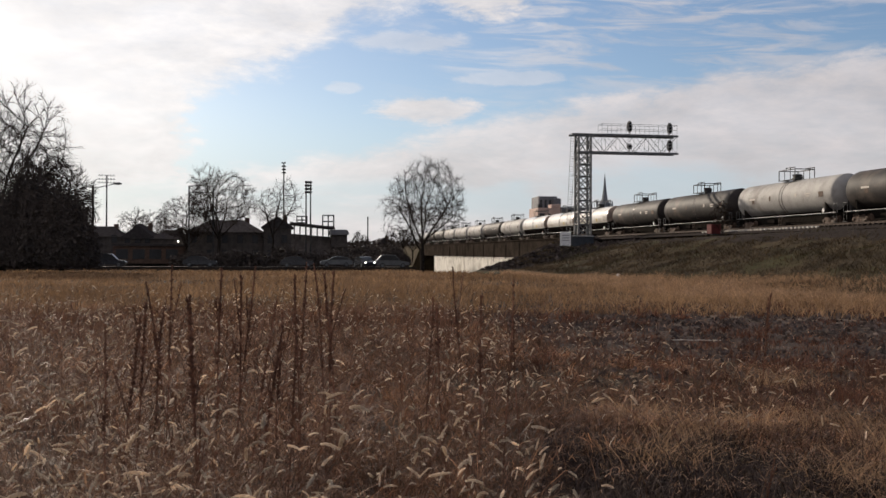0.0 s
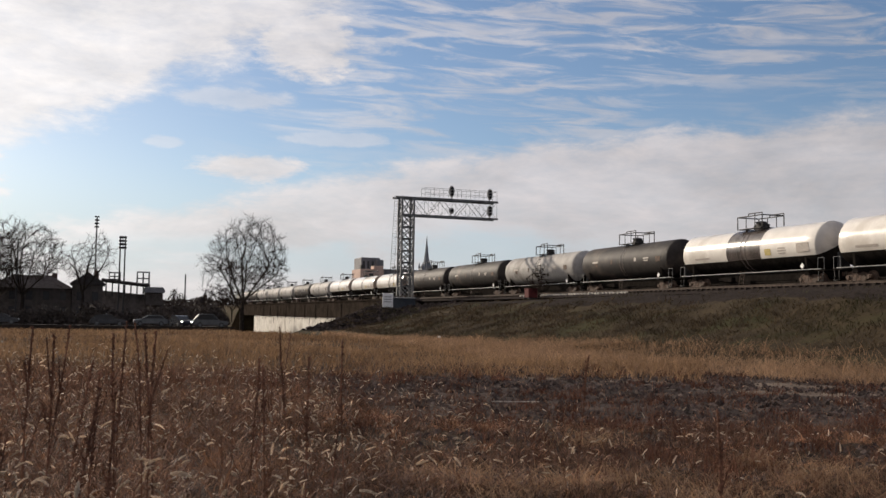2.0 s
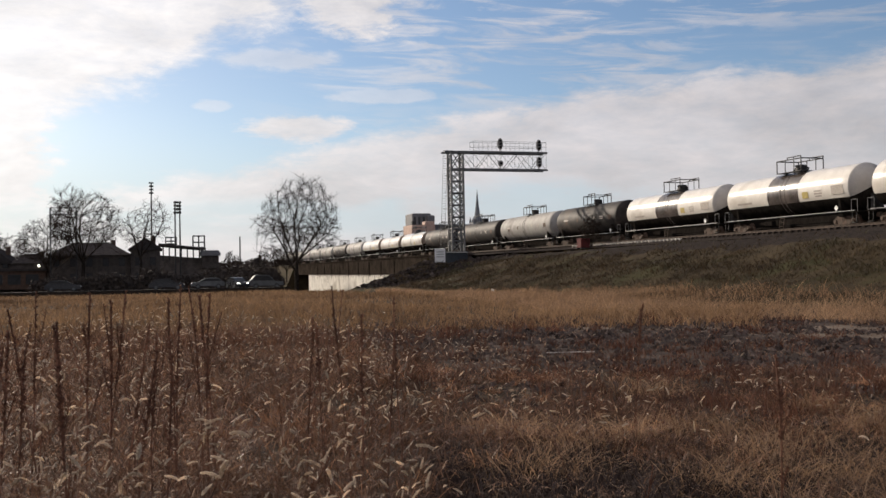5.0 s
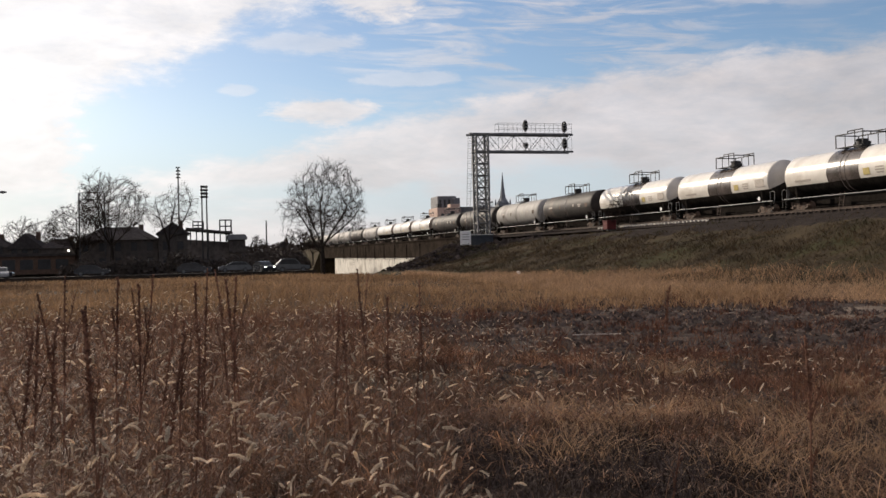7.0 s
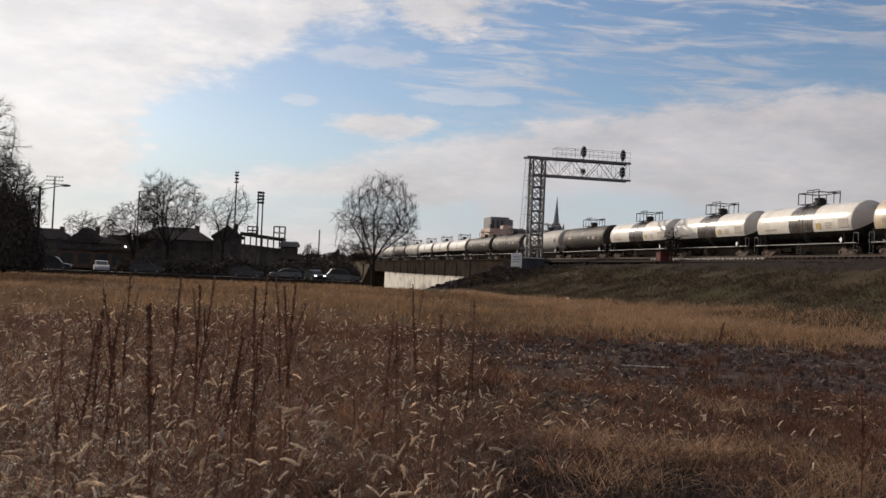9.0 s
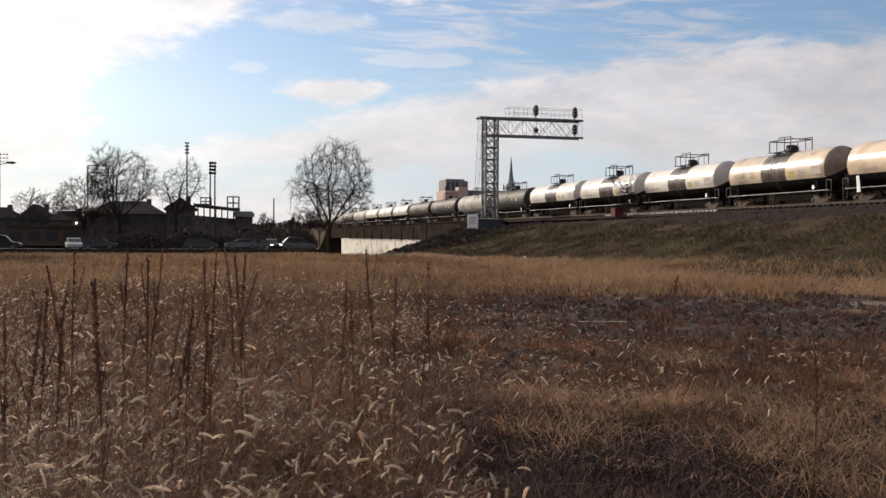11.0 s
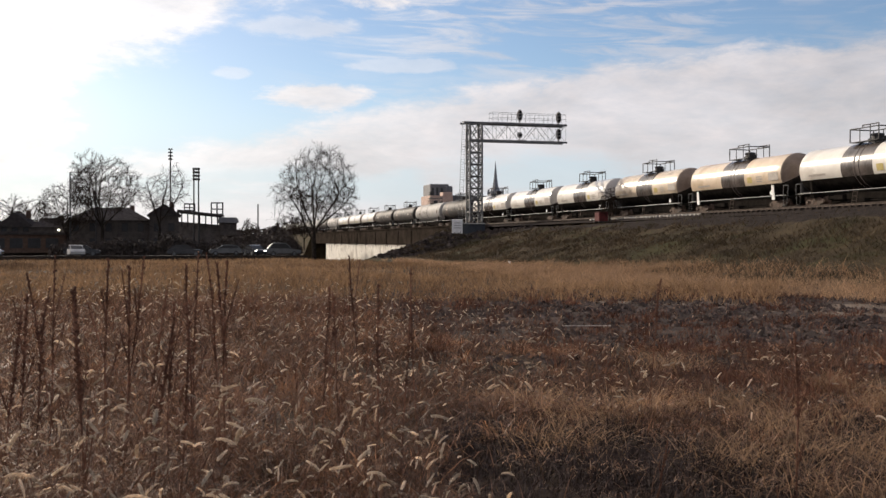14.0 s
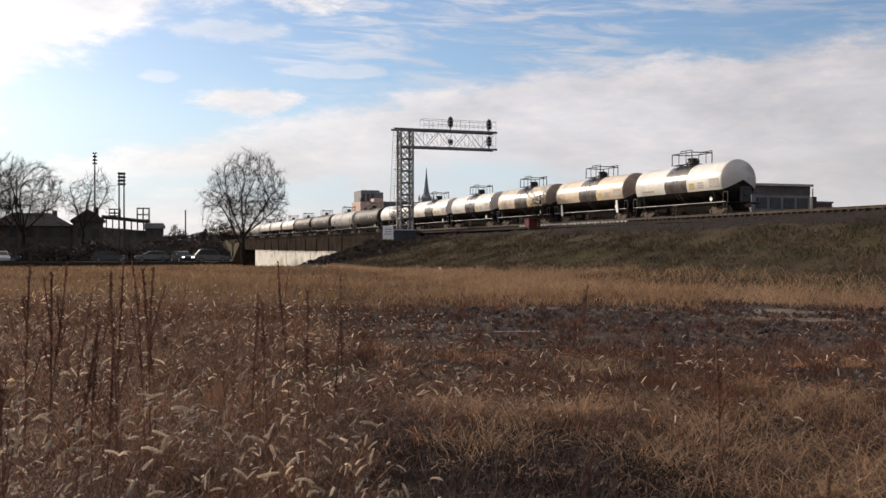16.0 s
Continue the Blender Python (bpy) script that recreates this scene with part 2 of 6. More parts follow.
M = {
    "soil": material("field_soil", (0.018, 0.013, 0.010), (0.060, 0.042, 0.028), 0.35, 0.95, bump=0.8, fine_scale=9, stain=(0.085, 0.056, 0.036), coords="Position", spec=0.05),
    "gravel": material("gravel", (0.022, 0.017, 0.015), (0.090, 0.068, 0.058), 1.2, 1.0, bump=1.0, fine_scale=16, coords="Position", spec=0.05, stain=(0.045, 0.030, 0.024)),
    "bank": material("bank_turf", (0.026, 0.020, 0.013), (0.07, 0.052, 0.03), 0.5, 1.0, bump=0.8, fine_scale=6, stain=(0.04, 0.042, 0.018), coords="Position", spec=0.05),
    "ballast": material("ballast", (0.014, 0.011, 0.010), (0.046, 0.037, 0.032), 3, 1.0, bump=0.9, fine_scale=14, coords="Position", spec=0.02),
    "asphalt": material("asphalt", (0.035, 0.035, 0.037), (0.075, 0.073, 0.07), 0.8, 0.9, coords="Position"),
    "steel": material("galvanised_steel", (0.09, 0.092, 0.095), (0.19, 0.19, 0.19), 3, 0.6, 0.3, 0.1),
    "dark_steel": material("dark_steel", (0.015, 0.015, 0.016), (0.05, 0.047, 0.045), 4, 0.6, 0.3, 0.2),
    "rust": material("rusty_steel", (0.04, 0.028, 0.02), (0.13, 0.08, 0.055), 3, 0.8, 0.2, 0.3),
    "rail": material("rail_steel", (0.035, 0.026, 0.022), (0.10, 0.075, 0.06), 3, 0.7, 0.2, 0.1, spec=0.1),
    "pale_tie": material("pale_tie", (0.35, 0.32, 0.28), (0.60, 0.57, 0.52), 6, 0.9, vary=0.2),
    "tie": material("weathered_tie", (0.014, 0.011, 0.010), (0.05, 0.04, 0.034), 6, 0.95, vary=0.3, spec=0.05),
    "concrete": material("pale_concrete", (0.55, 0.52, 0.46), (0.82, 0.79, 0.72), 0.5, 0.9, bump=0.3, fine_scale=6, stain=(0.40, 0.36, 0.31), coords="Position", spec=0.05),
    "dark_concrete": material("stained_concrete", (0.022, 0.018, 0.015), (0.055, 0.044, 0.036), 0.5, 1.0, bump=0.4, fine_scale=6, coords="Position", spec=0.0),
    "white_tank": material("white_tank_paint", (0.66, 0.62, 0.56), (0.83, 0.79, 0.72), 0.7, 0.20, bump=0.02, stain=(0.60, 0.55, 0.48)),
    "cream_tank": material("cream_tank_paint", (0.60, 0.47, 0.34), (0.76, 0.63, 0.48), 0.7, 0.22, bump=0.03, stain=(0.50, 0.38, 0.26)),
    "dirty_tank": material("dirty_cream_paint", (0.46, 0.37, 0.27), (0.72, 0.60, 0.46), 0.9, 0.28, bump=0.05, stain=(0.27, 0.205, 0.15)),
    "black_tank": material("black_tank_paint", (0.014, 0.012, 0.012), (0.042, 0.036, 0.033), 0.8, 0.62, bump=0.05, stain=(0.085, 0.067, 0.056), spec=0.16),
    "band": material("tar_stained_band", (0.045, 0.037, 0.034), (0.11, 0.092, 0.083), 1.2, 0.26, bump=0.05, stain=(0.15, 0.125, 0.11)),
    "grey_tank": material("grey_tank_paint", (0.27, 0.26, 0.245), (0.40, 0.385, 0.365), 0.8, 0.66, bump=0.06, stain=(0.19, 0.175, 0.16), spec=0.15),
    "black_under": material("black_underside", (0.010, 0.009, 0.008), (0.030, 0.026, 0.023), 1.5, 1.0, bump=0.15, spec=0.0),
    # both head colours hold the shade on the tank ends, with stain patches
    "tank_head": material("road_grimed_tank_head", (0.16, 0.12, 0.095), (0.34, 0.27, 0.215), 0.8, 0.6, bump=0.05, stain=(0.10, 0.078, 0.063), spec=0.2),
    "pale_head": material("dusty_white_tank_head", (0.42, 0.39, 0.36), (0.56, 0.53, 0.49), 0.8, 0.5, bump=0.05, stain=(0.30, 0.27, 0.245), spec=0.3),
    "faded_ink": material("faded_lettering", (0.30, 0.265, 0.23), (0.50, 0.445, 0.39), 9, 0.6, bump=0),
    "pale_gravel": material("pale_trodden_ground", (0.075, 0.057, 0.045), (0.20, 0.158, 0.125), 0.9, 1.0, bump=0.8, fine_scale=12, coords="Position", spec=0.05, stain=(0.09, 0.062, 0.048)),
    "white": material("white_paint", (0.68, 0.67, 0.65), (0.85, 0.84, 0.82), 3, 0.5, bump=0.05),
    "yellow": material("yellow_label", (0.42, 0.33, 0.10), (0.60, 0.48, 0.18), 6, 0.5, bump=0),
    "red": material("faded_red_paint", (0.055, 0.008, 0.008), (0.11, 0.014, 0.013), 4, 0.9),
    "blue_box": material("blue_grey_cabinet_paint", (0.018, 0.022, 0.028), (0.04, 0.046, 0.056), 2, 0.8),
    "bark": material("winter_bark", (0.014, 0.011, 0.009), (0.045, 0.036, 0.03), 3, 1.0, bump=0.6, fine_scale=14, spec=0.05),
    "twig": material("bare_twigs", (0.014, 0.010, 0.008), (0.040, 0.029, 0.023), 2, 1.0, bump=0, spec=0.05),
    "thicket": material("dry_thicket", (0.030, 0.024, 0.021), (0.095, 0.072, 0.058), 2, 0.95, bump=0),
    "evergreen": material("evergreen_leaves", (0.015, 0.022, 0.012), (0.04, 0.05, 0.025), 2, 0.8, bump=0),
    "grass": material("dry_grass", (0.050, 0.025, 0.015), (0.26, 0.137, 0.079), 0.30, 0.60, bump=0, fine_scale=3, island=0.55, stain=(0.13, 0.054, 0.033), through_light=0.40, coords="Position", spec=0.4),
    "tussock": material("dry_tussock_grass", (0.026, 0.012, 0.007), (0.45, 0.236, 0.129), 1.5, 0.45, bump=0, fine_scale=7, island=0.65, stain=(0.10, 0.038, 0.022), through_light=0.42, coords="Position", spec=0.5),
    "tan_grass": material("tan_tall_grass", (0.19, 0.115, 0.070), (0.42, 0.270, 0.162), 0.4, 0.75, bump=0, fine_scale=3, island=0.4, through_light=0.45, coords="Position", spec=0.3),
    "bank_grass": material("bank_grass", (0.032, 0.023, 0.014), (0.095, 0.066, 0.038), 0.35, 0.8, bump=0, fine_scale=3, island=0.4, stain=(0.040, 0.038, 0.017), through_light=0.3, coords="Position", spec=0.3),
    "brown_weed": material("brown_weeds", (0.052, 0.030, 0.022), (0.18, 0.105, 0.072), 0.5, 0.85, bump=0, fine_scale=4, island=0.5, stain=(0.11, 0.045, 0.03), through_light=0.25, coords="Position", spec=0.2),
    "field_grass": material("far_field_grass", (0.125, 0.074, 0.042), (0.33, 0.205, 0.115), 0.10, 0.8, bump=0, fine_scale=0.7, island=0.4, stain=(0.08, 0.048, 0.031), through_light=0.4, coords="Position", spec=0.2),
    "foxtail": material("foxtail_seed_heads", (0.44, 0.355, 0.27), (0.80, 0.69, 0.56), 3, 0.8, bump=0, fine_scale=60, island=0.4, through_light=0.55, coords="Position", spec=0.2),
    "stalk": material("dead_weed_stalks", (0.065, 0.031, 0.021), (0.20, 0.098, 0.062), 3, 0.9, bump=0.2, island=0.3, coords="Position", spec=0.2),
    "house_wall": material("dark_house_siding", (0.060, 0.052, 0.048), (0.125, 0.108, 0.098), 1.2, 1.0, vary=0.3, spec=0.05),
    "house_roof": material("weathered_shingles", (0.035, 0.031, 0.031), (0.07, 0.062, 0.06), 2, 1.0, vary=0.3, spec=0.0),
    "brick": material("red_brown_brick", (0.065, 0.044, 0.035), (0.125, 0.083, 0.064), 2, 0.95, spec=0.1),
    "pink_wall": material("pinkish_rendered_wall", (0.40, 0.27, 0.22), (0.55, 0.40, 0.33), 0.5, 0.85),
    "grey_wall": material("grey_tower_cladding", (0.09, 0.09, 0.10), (0.17, 0.17, 0.18), 0.4, 0.7),
    "spire": material("slate_spire", (0.10, 0.11, 0.125), (0.20, 0.21, 0.23), 0.6, 0.7),
    "glass": material("dark_window_glass", (0.015, 0.016, 0.018), (0.035, 0.038, 0.042), 1, 0.3, bump=0, spec=0.35),
    "car_dark": material("dark_car_paint", (0.02, 0.022, 0.026), (0.04, 0.042, 0.05), 1, 0.25, bump=0),
    "car_silver": material("silver_car_paint", (0.07, 0.075, 0.08), (0.13, 0.135, 0.14), 1, 0.35, 0.2, bump=0),
    "car_white": material("white_car_paint", (0.38, 0.38, 0.38), (0.46, 0.46, 0.46), 1, 0.4, bump=0),
    "twig_weed": material("twiggy_weeds", (0.045, 0.020, 0.014), (0.18, 0.082, 0.052), 0.6, 0.9, bump=0, fine_scale=5, island=0.5, through_light=0.2, coords="Position", spec=0.1),
    # dark plants, with the shade of the hollow mixed into the colour
    "dark_weed": material("dark_shaded_weeds", (0.020, 0.015, 0.0145), (0.090, 0.066, 0.058), 1.2, 0.95, bump=0, fine_scale=6, island=0.6, coords="Position", spec=0.1),
    "straw": material("fallen_straw", (0.060, 0.033, 0.021), (0.34, 0.205, 0.128), 0.8, 0.7, bump=0, fine_scale=5, island=0.65, through_light=0.25, coords="Position", spec=0.4),
    "stones": material("loose_stones", (0.030, 0.023, 0.021), (0.13, 0.10, 0.086), 3, 1.0, bump=0.3, fine_scale=20, island=0.6, coords="Position", spec=0.05),
    "rubble": material("dark_rubble", (0.018, 0.014, 0.013), (0.075, 0.06, 0.053), 1.5, 1.0, bump=0.4, fine_scale=8, island=0.6, coords="Position", spec=0.03),
    "rubber": material("black_rubber", (0.015, 0.015, 0.015), (0.03, 0.03, 0.03), 4, 0.8, bump=0.1),
    "lens": material("dark_signal_lens", (0.01, 0.01, 0.012), (0.02, 0.02, 0.025), 4, 0.2, bump=0),
}


# ---- building blocks ----
def mesh_of(bm, name, mats):
    me = bpy.data.meshes.new(name)
    bm.to_mesh(me)
    bm.free()
    for m in mats if isinstance(mats, (list, tuple)) else [mats]:
        me.materials.append(m)
    return me


def part(name, bm, mat, parent=None, label="", at=None, smooth=False):
    """One mesh object from a bmesh or a shared mesh."""
    me = mesh_of(bm, name, mat) if isinstance(bm, bmesh.types.BMesh) else bm
    if smooth:
        me.shade_smooth()
    ob = new(name, me)
    if parent is not None:
        ob.parent = parent
    if at is not None:
        ob.matrix_basis = at
    if label:
        ob["label"] = label
    return ob


def thing(name, label, category, at=None, group="", kind=""):
    ob = new(name)
    ob.empty_display_size = 0.3
    if at is not None:
        ob.matrix_basis = at
    return tagged(ob, label, category, group, kind)


def box(bm, x0, x1, y0, y1, z0, z1, bevel=0.0, mat=0):
    m = Matrix.Translation(((x0 + x1) / 2, (y0 + y1) / 2, (z0 + z1) / 2)) @ Matrix.Diagonal((abs(x1 - x0), abs(y1 - y0), abs(z1 - z0), 1))
    r = bmesh.ops.create_cube(bm, size=1, matrix=m)
    faces = {f for v in r["verts"] for f in v.link_faces}
    for f in faces:
        f.material_index = mat
    if bevel:
        edges = list({e for v in r["verts"] for e in v.link_edges})
        bmesh.ops.bevel(bm, geom=edges, offset=bevel, segments=1, affect="EDGES", clamp_overlap=True)
    return bm


def rod(bm, a, b, r, r2=None, n=6, mat=0):
    a, b = Vector(a), Vector(b)
    d = b - a
    m = Matrix.Translation((a + b) / 2) @ d.to_track_quat("Z", "Y").to_matrix().to_4x4()
    res = bmesh.ops.create_cone(bm, cap_ends=True, segments=n, radius1=r, radius2=r if r2 is None else r2, depth=d.length, matrix=m)
    if mat:
        for f in {f for v in res["verts"] for f in v.link_faces}:
            f.material_index = mat
    return bm


def prism(bm, outline, axis, lo, hi, mat=0):
    """A flat outline pushed along an axis; outline in the two other axes, in order."""
    def place(u, v, w):
        return (w, u, v) if axis == "x" else (u, w, v) if axis == "y" else (u, v, w)
    a = [bm.verts.new(place(u, v, lo)) for u, v in outline]
    b = [bm.verts.new(place(u, v, hi)) for u, v in outline]
    fs = [bm.faces.new(a), bm.faces.new(b[::-1])]
    for i in range(len(a)):
        j = (i + 1) % len(a)
        fs.append(bm.faces.new((a[j], a[i], b[i], b[j])))
    for f in fs:
        f.material_index = mat
    bmesh.ops.recalc_face_normals(bm, faces=fs)
    return bm


def spun(bm, profile, n=24, mats=None, centre=(0, 0, 0), along="y"):
    """A turned body: profile rows of (place along the axis, radius)."""
    cx, cy, cz = centre
    rings = []
    for s, r in profile:
        ring = []
        for i in range(n):
            a = math.tau * i / n
            u, v = r * math.cos(a), r * math.sin(a)
            ring.append(bm.verts.new((cx + u, cy + s, cz + v) if along == "y" else (cx + u, cy + v, cz + s) if along == "z" else (cx + s, cy + u, cz + v)))
        rings.append(ring)
    fs = []
    for k, (p, q) in enumerate(zip(rings, rings[1:])):
        for i in range(n):
            j = (i + 1) % n
            f = bm.faces.new((p[i], p[j], q[j], q[i]))
            if mats:
                f.material_index = mats(k, math.tau * (i + 0.5) / n)
            fs.append(f)
    fs += [bm.faces.new(rings[0][::-1]), bm.faces.new(rings[-1])]
    if mats:
        fs[-2].material_index, fs[-1].material_index = mats(0, math.pi / 2), mats(len(rings) - 2, math.pi / 2)
    bmesh.ops.recalc_face_normals(bm, faces=fs)
    return bm


BM = bmesh.new


# ---- ground, bank, railway ----
TRACK_X, NEAR_X, RAIL_Z = 46.4, 40.9, 3.94
TOE_X, TOP_X = 24.0, 36.5
BANK_END = 112.0
FORM_Z = RAIL_Z - 0.42


def ease(a, b, v):
    t = min(1.0, max(0.0, (v - a) / (b - a)))
    return t * t * (3 - 2 * t)


def ground_z(x, y):
    """The field is nearly level; it dips towards the road that runs under the railway, and the bank rises to the east."""
    z = 0.10 * noise.noise((x * 0.11, y * 0.11, 3.1)) + 0.05 * noise.noise((x * 0.5, y * 0.5, 7.7))
    r = math.hypot(x, y)
    z *= ease(2.0, 10.0, r)
    z -= 0.75 * ease(8, 125, y) * (0.6 + 0.4 * ease(60, 125, y))
    z -= 3.4 * ease(106, 136, y) * ease(15, 27, x)
    toe = TOE_X - 4.5 * ease(68, 94, y)
    end = 98 + 1.15 * (x - 19.5)
    up = ease(toe - 1.0, TOP_X + 1.5, x + 0.9 * noise.noise((x * 0.15, y * 0.09, 1.3))) * (1 - ease(end, end + 7, y))
    reach = math.hypot(x - 34.5, y - 113.0)
    if y > 90 and x < 36:
        spill = FORM_Z - 0.1 - 0.46 * max(0.0, reach - 1.8) + 0.3 * noise.noise((x * 0.7, y * 0.7, 4.0))
        heap = 2.2 - 0.29 * max(0.0, math.hypot(x - 30.0, y - 103.5) - 0.8) + 0.25 * noise.noise((x * 0.9, y * 0.9, 8.0))
        if max(spill, heap) > z + up * FORM_Z:
            return max(spill, heap)
    bumps = 0.35 * noise.noise((x * 0.28, y * 0.22, 5.0)) + 0.16 * noise.noise((x * 0.9, y * 0.9, 2.0))
    return z + up * FORM_Z + bumps * up * (1 - ease(TOP_X - 2.5, TOP_X + 0.5, x))


def spaced(stops):
    out = []
    for (a, step), (b, _) in zip(stops, stops[1:]):
        n = max(1, round((b - a) / step))
        out += [a + (b - a) * i / n for i in range(n)]
    return out + [stops[-1][0]]


def sheet(xs, ys, height):
    verts = [(x, y, height(x, y)) for y in ys for x in xs]
    w = len(xs)
    faces = [(j * w + i, j * w + i + 1, (j + 1) * w + i + 1, (j + 1) * w + i) for j in range(len(ys) - 1) for i in range(w - 1)]
    return verts, faces


xs = spaced([(-3500, 500), (-500, 100), (-100, 10), (-30, 2.0), (0, 0.8), (22, 0.7), (40, 4), (70, 20), (200, 150), (3500, 1)])
ys = spaced([(-3500, 500), (-300, 60), (-40, 4), (0, 1.0), (60, 1.5), (160, 10), (400, 200), (4000, 1)])
verts, faces = sheet(xs, ys, ground_z)
me = bpy.data.meshes.new("ground")
me.from_pydata(verts, [], faces)
me.materials.append(M["soil"]), me.materials.append(M["bank"]), me.materials.append(M["gravel"]), me.materials.append(M["pale_gravel"]), me.materials.append(M["rubble"]), me.materials.append(M["ballast"])
for p in me.polygons:
    c = p.center
    patch_ = noise.noise((c.x * 0.16, c.y * 0.10, 9.0)) + 0.5 * noise.noise((c.x * 0.6, c.y * 0.5, 4.0))
    in_patch = 4.5 < c.x < 24 and 10 < c.y < 33 and abs(c.y - (25.5 - 0.5 * c.x)) < 8.5 + 3.5 * patch_
    pale = in_patch and c.x > 10.5 and abs(c.y - (33.5 - 0.86 * c.x)) < 2.2 + 2.6 * patch_
    heap = min(math.hypot(c.x - 30, c.y - 103.5) / 9.5, math.hypot(c.x - 34.5, c.y - 113) / 8.0) < 0.95
    spilt = c.y < 140 and c.x > 33.4 + 1.6 * noise.noise((c.x * 0.4, c.y * 0.2, 6.0))
    p.material_index = 4 if heap else 5 if spilt else 1 if c.y < 140 and (c.x > TOE_X - 1 - 4.5 * ease(68, 94, c.y) or c.z > 0.4) else 3 if pale else 2 if in_patch else 0
me.shade_smooth()
tagged(new("ground", me), "dry winter field with a grassy railway bank and gravel patches", "ground", kind="structure")

bm = BM()
prism(bm, [(NEAR_X - 2.4, FORM_Z - 0.15), (NEAR_X - 1.32, FORM_Z + 0.08), (NEAR_X - 1.0, FORM_Z + 0.22), (TRACK_X + 1.9, FORM_Z + 0.22), (TRACK_X + 3.2, FORM_Z - 0.3)], "y", -220, 760)
tagged(part("ballast_bed", bm, M["ballast"]), "grey stone ballast bed under two railway tracks", "ballast", kind="structure")


def railway_track(cx, y0, y1, ties_from, ties_to):
    t = thing("railway_track", "steel rails on weathered wooden ties in grey ballast", "railway track", pose(cx, 0, 0), "tracks", "structure")
    for side in (-0.75, 0.75):
        bm = BM()
        prism(bm, [(side - 0.07, 0.0), (side + 0.07, 0.0), (side + 0.07, 0.02), (side + 0.015, 0.04), (side + 0.015, 0.13), (side + 0.036, 0.14), (side + 0.036, 0.17),
                   (side - 0.036, 0.17), (side - 0.036, 0.14), (side - 0.015, 0.13), (side - 0.015, 0.04), (side - 0.07, 0.02)], "y", y0, y1)
        part("rail", bm, M["rail"], t, at=pose(0, 0, RAIL_Z - 0.17))
    tie = mesh_of(box(BM(), -1.3, 1.3, -0.11, 0.11, -0.17, 0.0, 0.015), "tie", M["tie"])
    pale = mesh_of(box(BM(), -1.3, 1.3, -0.11, 0.11, -0.17, 0.0, 0.015), "tie", M["pale_tie"])
    y = ties_from
    while y < ties_to:
        part("tie", pale if cx == NEAR_X and 69 < y < 90 else tie, None, t, at=pose(random.uniform(-0.05, 0.05), y, RAIL_Z - 0.172, 0, 0, random.uniform(-1, 1)))
        y += 0.62
    return t


# ---- the tank train ----
SHARED = {}


def shared(key, make, mats, smooth=False):
    if key not in SHARED:
        SHARED[key] = mesh_of(make(BM()), key.split("/")[0], mats)
        if smooth:
            SHARED[key].shade_smooth()
    return SHARED[key]


TANK_R, TANK_Z = 1.60, 2.84


def tank_body(bm, length, banded):
    """Cylinder with dished heads; the front is at y = 0 and the body runs back to -length."""
    half = (length - 1.3) / 2
    prof = [(-half - 0.62, 0.02), (-half - 0.59, 0.48), (-half - 0.51, 0.90), (-half - 0.38, 1.24), (-half - 0.20, 1.48), (-half - 0.05, 1.585), (-half, TANK_R)]
    cuts = [-half + 0.9, -half * 0.5, -half * 0.26, -0.05, 0.05, half * 0.26, half * 0.5, half - 0.9]
    for c in cuts:
        prof.append((c, TANK_R))
    prof += [(-s, r) for s, r in prof[:7][::-1]]
    prof.sort(key=lambda p: p[0])

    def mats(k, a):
        # banded tanks turn near-black below a straight line along the side
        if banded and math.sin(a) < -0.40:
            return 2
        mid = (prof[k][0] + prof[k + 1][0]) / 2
        # heads get their own colour, darkened for the shade between cars
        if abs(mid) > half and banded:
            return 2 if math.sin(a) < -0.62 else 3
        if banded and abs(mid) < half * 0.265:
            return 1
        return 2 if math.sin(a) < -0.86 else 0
    return spun(bm, prof, 40, mats, (0, 0, TANK_Z))


def wheelset_mesh(bm):
    rod(bm, (-0.78, 0, 0), (0.78, 0, 0), 0.08, n=8)
    for s in (-1, 1):
        spun(bm, [(s * 0.69, 0.40), (s * 0.69, 0.485), (s * 0.72, 0.46), (s * 0.82, 0.45), (s * 0.82, 0.38), (s * 0.78, 0.34), (s * 0.78, 0.14), (s * 0.86, 0.12)], 20, along="x")
        for k in range(3):
            a = math.tau * k / 3
            box(bm, s * 0.78, s * 0.80, -0.05 + 0.24 * math.cos(a), 0.05 + 0.24 * math.cos(a), -0.05 + 0.24 * math.sin(a), 0.05 + 0.24 * math.sin(a))
    return bm


def side_frame_mesh(bm):
    prism(bm, [(-1.10, -0.10), (-0.72, -0.10), (-0.42, -0.26), (0.42, -0.26), (0.72, -0.10), (1.10, -0.10), (1.12, 0.12), (0.75, 0.20), (0.40, 0.34), (-0.40, 0.34), (-0.75, 0.20), (-1.12, 0.12)], "x", -0.07, 0.07)
    for y in (-0.89, 0.89):
        rod(bm, (-0.14, y, 0), (0.14, y, 0), 0.13, n=12)
    for y in (-0.17, 0, 0.17):
        rod(bm, (-0.02, y, -0.20), (-0.02, y, 0.20), 0.075, n=8)
    for y in (-0.55, 0.55):
        rod(bm, (0.0, y * 0.8, 0.25), (0.0, y * 1.15, -0.06), 0.10, n=6)
    return bm


